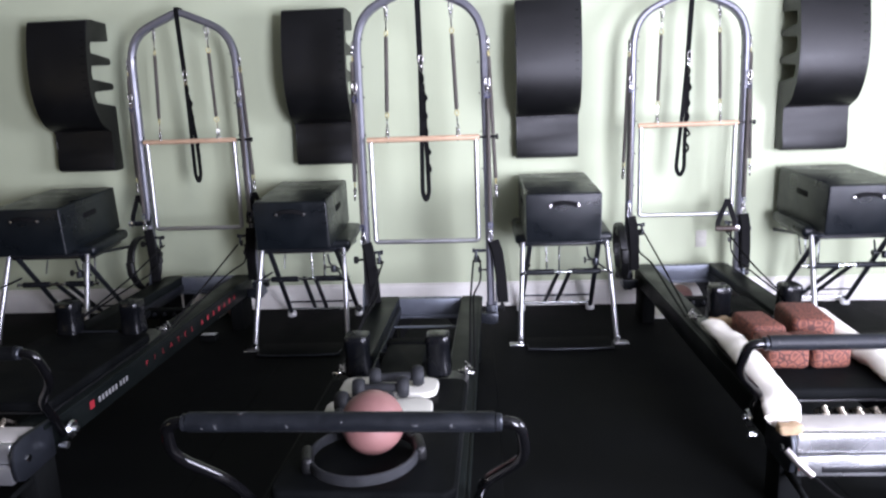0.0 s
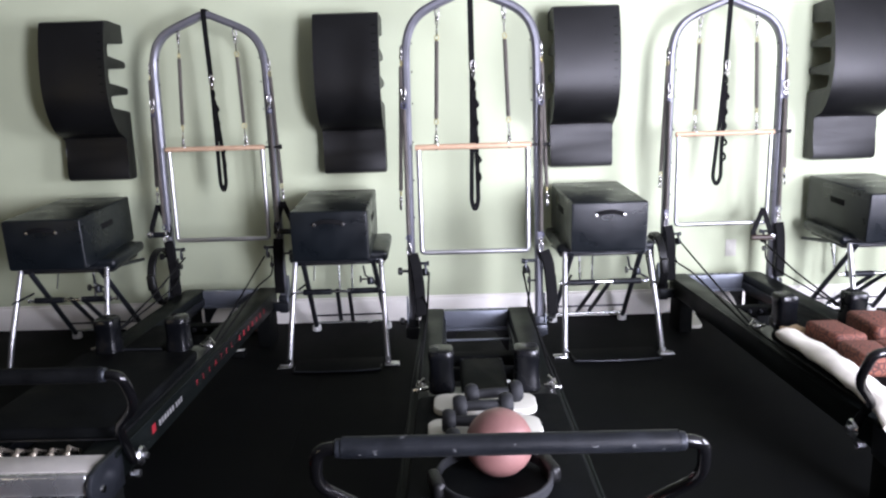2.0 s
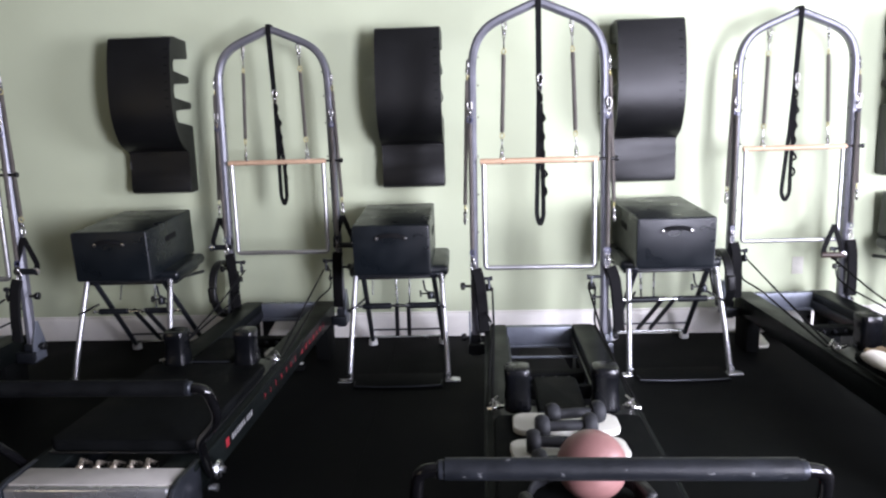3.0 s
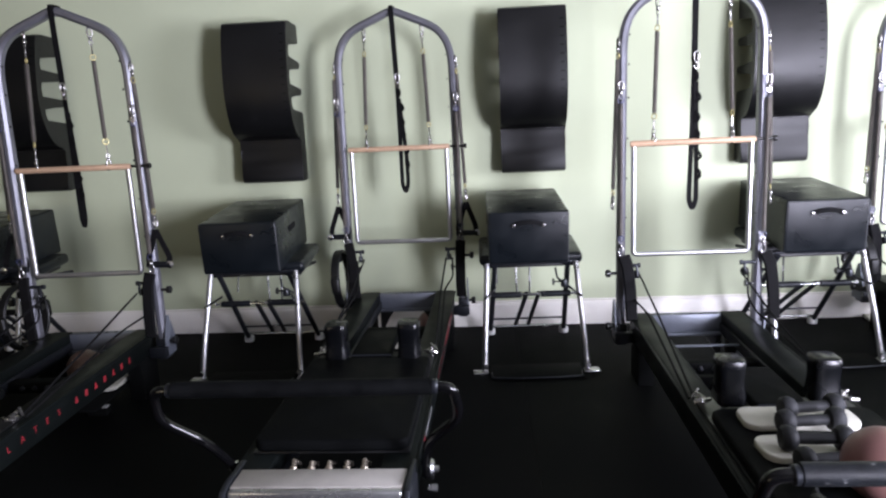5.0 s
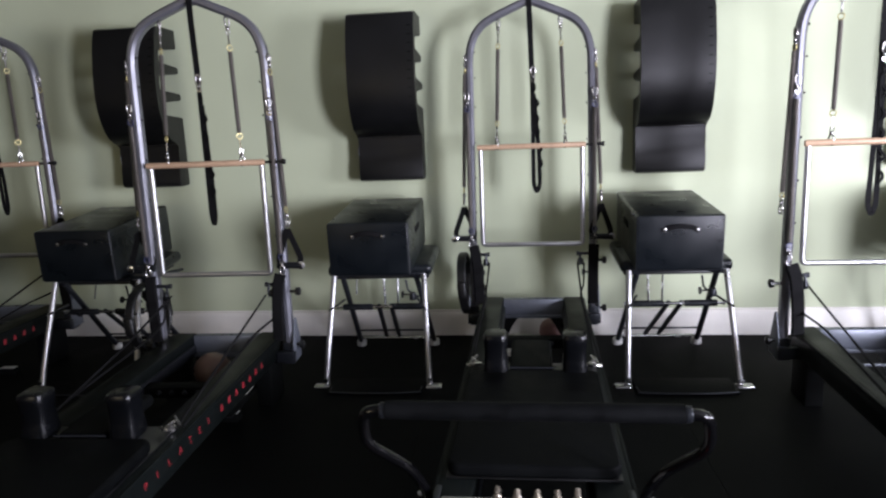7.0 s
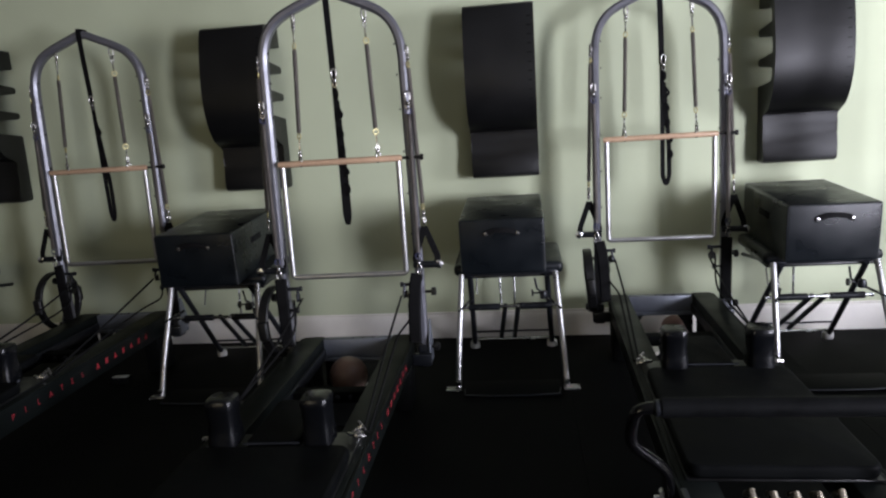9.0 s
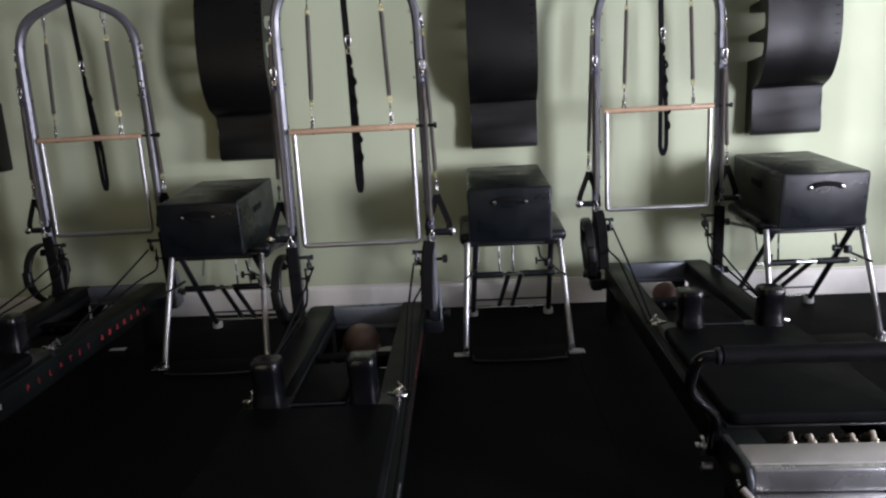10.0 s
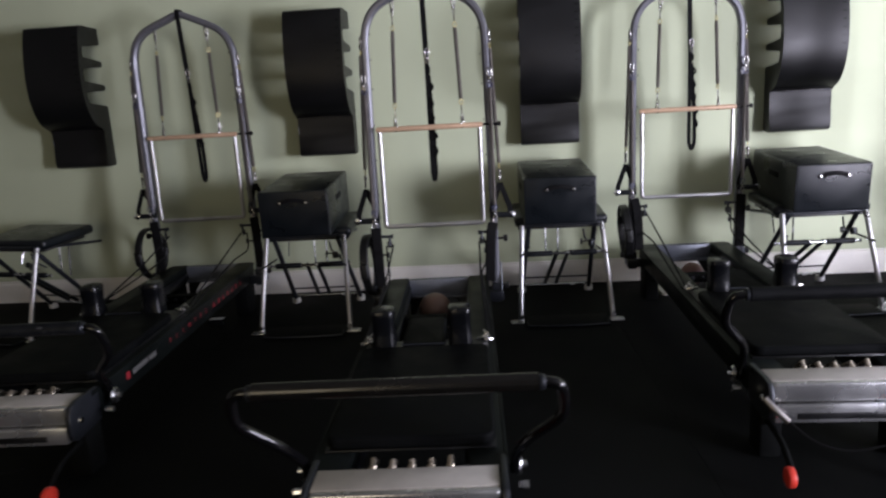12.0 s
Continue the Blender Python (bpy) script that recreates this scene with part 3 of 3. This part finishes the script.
        for z in (0.28, 0.565):
            bm = lathe([(0.008, 0), (0.008, 0.03), (0.02, 0.032), (0.022, 0.05), (0.014, 0.056), (0.0, 0.056)], None, 12, pose(s * 0.366, 0.0, z, 0, 90 * s, 0))
            part("knob", bm, BLACK, t)
        for z in (0.86, 1.06, 1.26, 1.46, 1.62, 1.76):
            x = s * (0.345 - 0.02 * (z - 0.7) / 1.13)
            bm = lathe([(0.006, 0), (0.006, 0.005), (0.0, 0.006)], None, 8, pose(x - s * 0.02, -0.012, z, 0, -90 * s, 0))
            part("eye_bolt", bm, BLACK, tower)
        # pulley, ropes and foot strap at the upright's foot
        arm = part("pulley_arm", lathe([(0.009, 0), (0.009, 0.06), (0.013, 0.062), (0.013, 0.075), (0.0, 0.076)], None, 10, pose(s * 0.325, -0.03, 0.612, 0, -90 * s, 0)), DARKSTEEL, t)
        bm = lathe([(0.0, -0.009), (0.022, -0.009), (0.017, 0), (0.022, 0.009), (0.0, 0.009)], None, 16, pose(s * 0.272, -0.035, 0.565, 0, 90, 25))
        part("pulley_wheel", bm, BLACK, arm)
        part("pulley_cheek", tube([(s * 0.272, -0.035, 0.615), (s * 0.268, -0.045, 0.585), (s * 0.27, -0.05, 0.56)], 0.007, seg=8), DARKSTEEL, arm)
        part("stop_knob", lathe([(0.006, 0), (0.006, 0.03), (0.017, 0.032), (0.017, 0.045), (0.0, 0.046)], None, 12, pose(s * 0.325, -0.02, 0.50, 0, -90 * s, 0)), BLACK, t)
        end = Vector((s * 0.268, -1.13, 0.35))
        for dx, dy in ((-0.018, -0.05), (0.02, -0.03)):
            start = Vector((s * 0.272 + dx, dy, 0.56))
            if dx * s > 0:
                pts = [start, start + Vector((0, 0, -0.12)), (s * 0.255, -0.25, 0.42), end + Vector((0.02 * s, 0, 0))]
            else:
                pts = [start, (s * 0.25, -0.5, 0.46), end]
            part("rope", tube(pts, 0.0052, None, 6, 0.08), ROPE, t)
        shift = loops[0] if s < 0 else loops[1]
        band = [(s * 0.350 + shift * 0.3, -0.048, 0.668), (s * 0.350 + shift * 0.7, -0.062, 0.61), (s * 0.350 + shift, -0.07, 0.47), (s * 0.350 + shift * 1.15, -0.066, 0.325)]
        part("foot_strap", sweep(rounded(band, 0.06), flat(0.06, 0.02, 0.35)), WEB, t, "black padded foot strap hanging at the upright")
        # side springs
        hung_spring(t, (s * 0.352, -0.047, 1.54), (s * 0.352, -0.052, 0.665), 0.66, RING_B)
        hung_spring(t, (s * 0.358, -0.012, 1.75), (s * 0.39, -0.022, 0.905), 0.64, RING_Y)
        if handles:
            strap_handle(t, s * 0.388, -0.03, 0.895, s)
        hung_spring(t, (s * 0.168, -0.01, 1.93), (s * 0.192, -0.036, 1.217), 0.39, RING_Y)
    if wooden:
        strap_handle(t, 0.25, -0.06, 0.765, 1, DARKWOOD)
    # push-through frame with its dowel
    frame_line = [(-0.285, -0.03, 1.228), (-0.285, -0.03, 0.671), (0.285, -0.03, 0.671), (0.285, -0.03, 1.228)]
    bar = part("push_through_bar", tube(frame_line, 0.0135, None, 12, 0.02), SATIN, t, "bright steel push-through bar")
    part("dowel", lathe([(0.0, -0.305), (0.013, -0.303), (0.0155, -0.295), (0.0155, 0.295), (0.013, 0.303), (0.0, 0.305)], None, 14, pose(0, -0.034, 1.232, 0, 90, 0)), WOOD, bar, "maple dowel")
    part("hinge_pin", lathe([(0.0, 0), (0.007, 0), (0.007, 0.09), (0.014, 0.092), (0.014, 0.105), (0.0, 0.106)], None, 10, pose(0.30, -0.03, 1.232, 0, 90, 0)), BLACK, bar)
    # safety strap with its row of loops
    sx, sy, sz, wide = strap
    knot = Vector((sx * 0.4, -0.03, 1.62))
    main = part("safety_strap", sweep([(0, -0.034, 2.03), (sx * 0.15, -0.036, 1.9), knot], flat(0.03, 0.004)), WEB, t, "black webbing safety strap with sewn loops")
    part("strap_wrap", box(-0.014, 0.014, -0.037, 0.037, 1.995, 2.046, 0.004), WEB, main)
    low = Vector((sx, -0.03 + sy, sz))
    part("strap_strand", sweep(rounded([knot, knot.lerp(low, 0.45) + Vector((-wide * 0.2, 0, 0)), low + Vector((-wide * 0.5, 0, 0.05)), low, low + Vector((wide * 0.5, 0, 0.05)), low + Vector((wide * 0.45, 0, 0.22)), knot + Vector((0.008, -0.006, -0.1))], 0.03), flat(0.024, 0.004)), WEB, main)
    for i in range(6):
        c = knot.lerp(low + Vector((wide * 0.5, 0, 0.1)), 0.12 + 0.15 * i)
        pts = [c + Vector((0.0, -0.005, 0.028)), c + Vector((0.010 + 0.004 * (i % 2), -0.012, 0.016)), c + Vector((0.012 + 0.007 * (i * 2 % 3), -0.014, -0.010)), c + Vector((0.0, -0.005, -0.024 - 0.004 * (i % 3)))]
        part("sewn_loop", sweep(rounded(pts, 0.012), flat(0.013, 0.003)), WEB, main)
    shared("snap_hook", CLIP, t, pose(sx * 0.4 + 0.006, -0.045, 1.665))
    # printing on the outer face of one rail
    for i, c in enumerate("PILATES"):
        letters(c, 0.038, RED, t, Matrix.Translation((0.2882, -1.435 + i * 0.084, 0.262)) @ pose(0, 0, 0, 90, 0, 90))
    for i in range(7):
        y = -0.80 + i * 0.083
        part("print_bar", prism([(y, 0.258), (y + 0.022, 0.258), (y + 0.026, 0.286), (y + 0.004, 0.286)] if i % 2 else [(y, 0.258), (y + 0.027, 0.258), (y + 0.018, 0.286), (y + 0.011, 0.286)], 0.2876, 0.2889), RED, t)
    part("print_square", box(0.2876, 0.2889, -1.905, -1.872, 0.26, 0.293, 0), RED, t)
    for i in range(9):
        y = -1.84 + i * 0.026 + (0.012 if i > 5 else 0)
        part("print_bar", box(0.2876, 0.2889, y, y + 0.015, 0.264, 0.287, 0), WHITEPRINT, t)
    foot_block = part("floor_block", box(0.062, 0.168, -0.345, -0.285, 0.0, 0.04, 0.006), RUBBER, t)
    part("sticker", box(0.07, 0.16, -0.335, -0.295, 0.0405, 0.0425, 0.001), RUBBERFOOT, foot_block, "small pale maker's sticker")
    return t


reformer(1.265, 4.68, -0.6, wooden=True, handles=False, strap=(-0.04, 0.0, 0.91, 0.05))
reformer(-0.3245, 4.037, -1.7, bar_z=0.68, bar_y=-2.29, handles=False, rests=(0.0, -1.215), loops=(0.045, 0.055), rods=True, strap=(0.005, 0.0, 0.89, 0.035))
reformer(-1.855, 4.68, -1.7, bar_z=0.68, bar_y=-2.385, rests=(0.02, -1.28), loops=(0.035, -0.01), pad=DULLGRIP, strap=(0.03, 0.0, 0.965, 0.035))
reformer(-3.48, 4.037, 0.7, bar_z=0.66, bar_y=-2.375, pad=PADGLOSS, loops=(0.01, -0.035), shelf=True, strap=(0.015, 0.0, 0.92, 0.02))
reformer(-5.115, 4.68, 1.2, strap=(0.05, 0.0, 0.92, 0.025))


# wall-hung spine arcs
def arc_depth(u):
    """How far the barrel stands off the wall, from its crease (0) to its top (1)."""
    if u < 0.45:
        return 0.118 + 0.2 * math.sqrt(max(0.0, 1 - (1 - u / 0.45) ** 2))
    return 0.318 - 0.062 * ((u - 0.45) / 0.55) ** 1.8


def spine_arc():
    """A moulded barrel with a step at its foot, its hollow back to the wall. y = 0 is the wall, z = 0 its lower edge."""
    front = [(0.02, 0.004), (0.105, 0.0), (0.13, 0.01), (0.138, 0.035), (0.128, 0.10), (0.118, 0.16), (0.114, 0.21), (0.122, 0.255), (0.118, 0.268)]
    n = 18
    front += [(arc_depth((i / n) ** 1.6), 0.275 + 0.70 * (i / n) ** 1.6) for i in range(n + 1)]
    front += [(0.236, 0.984), (0.20, 0.986)]
    back = [(0.012, 0.98), (0.01, 0.865)]
    for top, low in ((0.855, 0.765), (0.70, 0.60), (0.535, 0.45)):
        deep = [(arc_depth((z - 0.275) / 0.70) - 0.045, z) for z in (top, (top + low) / 2, low)]
        back += [(0.03, top + 0.008), *deep, (0.03, low - 0.012), (0.012, low - 0.02)]
        if low > 0.5:
            back.append((0.012, low - 0.05))
    back += [(0.01, 0.02)]
    outline = [(-d, z) for d, z in front + back]
    t = thing("spine_arc", "black moulded foam spine arc hung on the green wall", "exercise arc", "spine arcs hung along the wall")
    part("arc_body", prism(outline, -0.2, 0.2, bevel=0.008), FOAM, t, sharp=28)
    part("crease", box(-0.19, 0.19, -0.128, -0.108, 0.268, 0.274, 0.002), BLACK, t)
    for i in range(12):
        z = 0.35 + 0.05 * i
        d = arc_depth((z - 0.275) / 0.70)
        part("edge_mark", box(0.16, 0.182, -d - 0.0006, -d + 0.012, z, z + 0.005, 0), RUBBER, t)
    part("wall_hook", box(-0.05, 0.05, -0.03, 0.0, 0.93, 0.96, 0.003), DARKSTEEL, t)
    return t


arc = spine_arc()
ARCS = (2.115, 0.428, -1.035, -2.703, -4.275, -6.105)
arc.matrix_world = pose(ARCS[0], wall_y(ARCS[0]) - 0.001, 1.035, 0, 0, -1.3)
for x in ARCS[1:]:
    copy_thing(arc, pose(x, wall_y(x) - 0.001, 1.035, 0, 0, -1.3))


# spring chairs with their sitting boxes
def spring_chair():
    """A padded stool on a folding frame with split pedals. y = 0 is the line of the front feet."""
    t = thing("spring_chair", "black padded pilates chair on chrome A-frame legs", "exercise chair", "pilates chairs between the reformers")
    seat = part("seat", box(-0.292, 0.292, 0.0, 0.46, -0.065, 0.0, 0.026, 4), VINYL, t, "black vinyl seat pad")
    seat.matrix_basis = pose(0, 0.21, 0.622, 4, 0, 0)
    part("seat_board", box(-0.27, 0.27, 0.02, 0.38, -0.082, -0.066, 0.004), BLACK, seat)
    part("seat_frame", tube([(-0.225, 0.78, 0.505), (-0.249, 0.2, 0.575), (0.249, 0.2, 0.575), (0.225, 0.78, 0.505)], 0.011, None, 10, 0.03), DARKSTEEL, t)
    for s in (-1, 1):
        front = part("front_leg", tube([(s * 0.281, 0.0, 0.012), (s * 0.273, 0.05, 0.18), (s * 0.249, 0.2, 0.575)], 0.0155, None, 14, 0.1), SATIN, t)
        part("foot_plate", box(s * 0.305 - 0.042, s * 0.305 + 0.042, -0.028, 0.028, 0.0, 0.012, 0.004), ALU, front)
        part("foot_bolt", lathe([(0.0, 0), (0.014, 0.0), (0.014, 0.014), (0.0, 0.016)], None, 12, pose(s * 0.28, -0.014, 0.045, 90, 0, 0)), CHROME, front)
        rear = part("rear_leg", tube([(s * 0.205, 0.21, 0.56), (s * 0.235, 0.70, 0.02)], 0.0155, None, 14), DARKSTEEL, t)
        part("rubber_foot", lathe([(0.0, 0.0), (0.028, 0.0), (0.031, 0.006), (0.029, 0.035), (0.02, 0.042), (0.0, 0.043)], None, 16, pose(s * 0.235, 0.70, 0.0)), RUBBERFOOT, rear, "white rubber foot")
        part("pedal_arm", tube([(s * 0.035 + 0.01, 0.28, 0.375), (s * 0.04 - 0.03, 0.69, 0.07)], 0.0135, None, 10), DARKSTEEL, t)
        part("pedal_grip", lathe([(0.0, 0), (0.017, 0.001), (0.018, 0.006), (0.018, 0.165), (0.017, 0.17), (0.0, 0.171)], None, 14, pose(s * 0.055, 0.26, 0.375, 0, 90 * s, 0)), GRIP, t, "black foam pedal grip")
        part("pedal_end", lathe([(0.0, 0), (0.008, 0.0), (0.008, 0.03), (0.012, 0.031), (0.012, 0.04), (0.0, 0.041)], None, 10, pose(s * 0.225, 0.26, 0.375, 0, 90 * s, 0)), CHROME, t)
        part("spring_rod", tube([(s * 0.045 - 0.02, 0.68, 0.51), (s * 0.04 - 0.02, 0.66, 0.27)], 0.007, None, 8), CHROME, t)
        part("brace", tube([(s * 0.265, 0.10, 0.40), (s * 0.205, 0.22, 0.43)], 0.007, None, 8), CHROME, t)
    part("pedal_axle", tube([(-0.055, 0.26, 0.375), (0.055, 0.26, 0.375)], 0.009, None, 10), CHROME, t)
    part("cross_bar", tube([(-0.228, 0.685, 0.055), (0.228, 0.685, 0.055)], 0.009, None, 8), ALU, t)
    part("cross_bar", tube([(-0.228, 0.60, 0.13), (0.228, 0.60, 0.13)], 0.006, None, 8), DARKSTEEL, t)
    part("side_rod", tube([(-0.19, 0.5, 0.52), (-0.19, 0.45, 0.40)], 0.005, None, 8), CHROME, t)
    part("side_rod", tube([(0.14, 0.25, 0.53), (0.15, 0.25, 0.47), (0.2, 0.3, 0.42)], 0.006, None, 8), DARKSTEEL, t)
    bm = lathe([(0.005, 0), (0.005, 0.07), (0.02, 0.071), (0.02, 0.08), (0.0, 0.081)], None, 10, pose(0.20, 0.22, 0.455, 0, -90, 0))
    part("tension_knob", bm, BLACK, t)
    bm = lathe([(0.0, 0), (0.02, 0.0), (0.022, 0.02), (0.016, 0.04), (0.0, 0.041)], None, 12, pose(0.185, 0.2, 0.43))
    part("spring_holder", bm, DARKSTEEL, t)
    part("step_board", box(-0.25, 0.25, -0.105, 0.09, 0.001, 0.016, 0.006, 3), RUBBER, t, "low black floor step between the front feet")
    part("step_edge", tube([(-0.245, -0.03, 0.012), (-0.24, -0.1, 0.012), (-0.1, -0.116, 0.012), (0.1, -0.116, 0.012), (0.24, -0.1, 0.012), (0.245, -0.03, 0.012)], 0.005, None, 8), DARKSTEEL, t)
    return t


def sitting_box():
    """A long upholstered box. y = 0 is its front, z = 0 its underside."""
    t = thing("sitting_box", "black vinyl sitting box lying on a pilates chair", "box", "sitting boxes on the chairs")
    part("upholstery", box(-0.218, 0.218, 0.0, 0.68, 0.0, 0.29, 0.014, 4), VINYL, t)
    for s in (-1, 1):
        part("piping", tube([(s * 0.213, 0.004, 0.012), (s * 0.213, 0.004, 0.278)], 0.0032, None, 6), SCUFF if s > 0 else VINYL, t, "pale scuffed piping" if s > 0 else "")
    part("piping", tube([(-0.211, 0.004, 0.284), (0.211, 0.004, 0.284)], 0.003, None, 6), VINYL, t)
    part("lid_seam", box(-0.2185, 0.2185, 0.02, 0.66, 0.252, 0.254, 0), BLACK, t)
    grip = part("handle", sweep(rounded([(-0.088, -0.004, 0.214), (-0.05, -0.014, 0.232), (0.0, -0.02, 0.238), (0.05, -0.014, 0.232), (0.088, -0.004, 0.214)], 0.04), flat(0.005, 0.024), up=(0, 0, 1)), WEB, t, "black webbing carrying handle")
    for s in (-1, 1):
        part("rivet", lathe([(0.0, 0), (0.012, 0.0), (0.01, 0.005), (0.0, 0.007)], None, 12, pose(s * 0.08, -0.008, 0.216, 90, 0, 0)), HOOKS, grip)
    for s in (-1, 1):
        part("side_grip", box(s * 0.218 - 0.004, s * 0.218 + 0.004, 0.25, 0.40, 0.17, 0.205, 0.003), WEB, t)
    return t


chair, sitting = spring_chair(), sitting_box()
CHAIRS = ((2.165, 4.15, 0.0), (0.474, 4.16, 0.0), (-1.109, 4.14, 0.0), (-2.707, 4.15, 0.0), (-4.335, 4.125, 0.0), (-6.42, 4.22, -14.0))
for i, (x, y, a) in enumerate(CHAIRS):
    if i:
        copy_thing(chair, pose(x, y, 0, 0, 0, a))
    else:
        chair.matrix_world = pose(x, y, 0, 0, 0, a)
for i, (x, y, a) in enumerate(CHAIRS[:5]):
    m = pose(x - 0.02, y + 0.07, 0.5975, 4, 0, a)
    if i:
        copy_thing(sitting, m)
    else:
        sitting.matrix_world = m

# the things lying about

def exercise_ball(x, y, z, r, mat, label):
    b = tagged(part("exercise_ball", ball(r, pose(x, y, z)), mat), label, "ball")
    return b


def board(x, y, z, w, d, turn, label="cream rounded exercise board lying flat"):
    bm = slab(w, d, 0, 0.022, 0.045, 0.005)
    ob = tagged(part("exercise_board", bm, CREAM, sharp=20), label, "board")
    ob.matrix_world = pose(x, y, z, 0, 0, turn)
    return ob


def dumbbell():
    t = thing("dumbbell", "grey neoprene dumbbell lying on the cream boards", "dumbbell", "dumbbells on the carriage")
    part("handle", lathe([(0.0, -0.075), (0.016, -0.075), (0.018, 0.0), (0.016, 0.075), (0.0, 0.075)], None, 14, pose(0, 0, 0.038, 0, 90, 0)), GREYIRON, t)
    for s in (-1, 1):
        part("head", lathe([(0.0, -0.022), (0.03, -0.021), (0.037, -0.012), (0.039, 0), (0.037, 0.012), (0.03, 0.021), (0.0, 0.022)], None, 18, pose(s * 0.078, 0, 0.0385, 0, 90, 0)), GREYIRON, t)
    return t


def pilates_ring(m, label, r=0.158, band=(0.012, 0.032), mat=GREYIRON):
    """A sprung hoop of flat band with two pads, lying in its own xy plane."""
    t = thing("pilates_ring", label, "exercise ring", "pilates rings", m)
    hoop = [(r * math.cos(2 * math.pi * i / 40), r * math.sin(2 * math.pi * i / 40), 0) for i in range(40)]
    part("hoop", sweep(hoop, flat(*band, 0.3), closed=True, up=(0, 0, 1)), mat, t)
    for s in (-1, 1):
        part("pad", box(s * (r + 0.007) - 0.018, s * (r + 0.007) + 0.018, -0.05, 0.05, -0.026, 0.026, 0.014, 3), FOAM, t)
    return t


PAD = 0.387
board(-0.385, 2.62, PAD, 0.36, 0.15, -3)
board(-0.40, 2.42, PAD, 0.37, 0.15, 2)
dumb = dumbbell()
dumb.matrix_world = pose(-0.40, 2.50, PAD + 0.022, 0, 0, 4)
for x, y, a in ((-0.355, 2.60, 7), (-0.44, 2.38, -3), (-0.43, 2.30, 5)):
    copy_thing(dumb, pose(x, y, PAD + (0.022 if y > 2.34 else 0.0), 0, 0, a))
exercise_ball(-0.378, 2.155, PAD + 0.096, 0.097, BALLROSE, "rose pink vinyl exercise ball resting on the carriage")
pilates_ring(pose(-0.40, 2.09, PAD + 0.027, 0, 0, 12), "grey pilates ring lying round the pink ball")
for x, y in ((1.265, 4.68), (-1.855, 4.68), (-3.48, 4.037), (-5.115, 4.68)):
    pilates_ring(pose(x - 0.396, y - 0.02, 0.445, 86, 0, 87), "black pilates ring hung at the foot of a tower upright", 0.172, (0.02, 0.05), FOAM)
SHELF = 0.101
for x, y in ((1.31, 4.84), (-1.74, 4.87)):
    exercise_ball(x, y, 0.079, 0.08, BALLROSE, "small rose vinyl ball on the floor under a tower")
exercise_ball(-3.50, 3.89, SHELF + 0.093, 0.094, BALLBROWN, "small brown vinyl ball on the shelf under a tower")
for x, y, a in ((1.12, 4.80, 80), (-1.93, 4.80, 84)):
    board(x, y, 0.001, 0.40, 0.15, a, "cream rounded board stored on the floor under a tower")
board(-3.365, 3.89, SHELF, 0.25, 0.13, 92, "cream rounded board lying beside the brown ball")


def cushion(x, y, z, w, d, h, turn):
    ob = tagged(part("yoga_block", box(-w / 2, w / 2, -d / 2, d / 2, 0, h, 0.022, 4), BLOCK), "rust brown patterned cloth block on the carriage", "block", "patterned blocks")
    ob.matrix_world = pose(x, y, z, 0, 0, turn)


cushion(1.14, 3.115, PAD, 0.145, 0.23, 0.088, 3)
cushion(1.125, 2.855, PAD, 0.15, 0.215, 0.085, -4)
cushion(1.335, 3.13, PAD, 0.165, 0.27, 0.115, -6)
cushion(1.268, 2.855, PAD, 0.15, 0.22, 0.085, 5)


def towel(points, w, h):
    bm = bmesh.new()
    pts = rounded(points, 0.12, 6)
    sweep(pts, [(w / 2 * math.cos(a) * (1 + 0.08 * math.sin(3 * a)), h / 2 * math.sin(a)) for a in [2 * math.pi * i / 18 for i in range(18)]], bm, up=(0, 0, 1))
    bmesh.ops.subdivide_edges(bm, edges=[e for e in bm.edges if e.calc_length() > 0.06], cuts=3)
    for v in bm.verts:
        v.co += 0.012 * noise.noise_vector(v.co * 9) + 0.006 * noise.noise_vector(v.co * 30)
    return tagged(part("rolled_towel", bm, TOWEL, sharp=80), "cream towel folded lengthwise along the reformer carriage", "towel", "cream towels")


towel([(0.985, 3.20, PAD + 0.025), (0.985, 2.95, PAD + 0.03), (0.965, 2.60, PAD + 0.028), (0.955, 2.44, 0.40), (0.94, 2.36, 0.375)], 0.105, 0.06)
towel([(1.475, 3.34, PAD + 0.03), (1.455, 2.95, PAD + 0.035), (1.44, 2.6, PAD + 0.03), (1.47, 2.38, 0.385)], 0.12, 0.07)

# small tan cloth tucked in at the towel's end
bm = box(-0.05, 0.05, -0.035, 0.035, 0.0, 0.045, 0.014, 3)
bmesh.ops.subdivide_edges(bm, edges=[e for e in bm.edges if e.calc_length() > 0.03], cuts=3)
for v in bm.verts:
    if v.co.z > 0.01:
        v.co += 0.010 * noise.noise_vector(v.co * 28)
cloth = tagged(part("folded_cloth", bm, TAN, sharp=80), "small tan cloth folded beside the cream towel", "cloth")
cloth.matrix_world = pose(1.03, 3.255, PAD, 0, 0, 12)

copy_thing(cloth, pose(0.945, 2.335, 0.3365, 0, 0, 5) @ Matrix.Diagonal((0.75, 0.6, 0.75, 1)))

# wall socket behind the machines
plate = tagged(part("outlet", box(-0.036, 0.036, -0.007, 0.0, 0, 0.115, 0.003), CREAM), "white wall socket plate on the green wall", "outlet")
plate.matrix_world = pose(1.47, wall_y(1.47) - 0.0005, 0.39, 0, 0, -1.3)
for dz in (0.02, 0.068):
    part("socket_face", box(-0.017, 0.017, -0.0095, -0.0075, dz, dz + 0.028, 0.001), CREAM, plate)
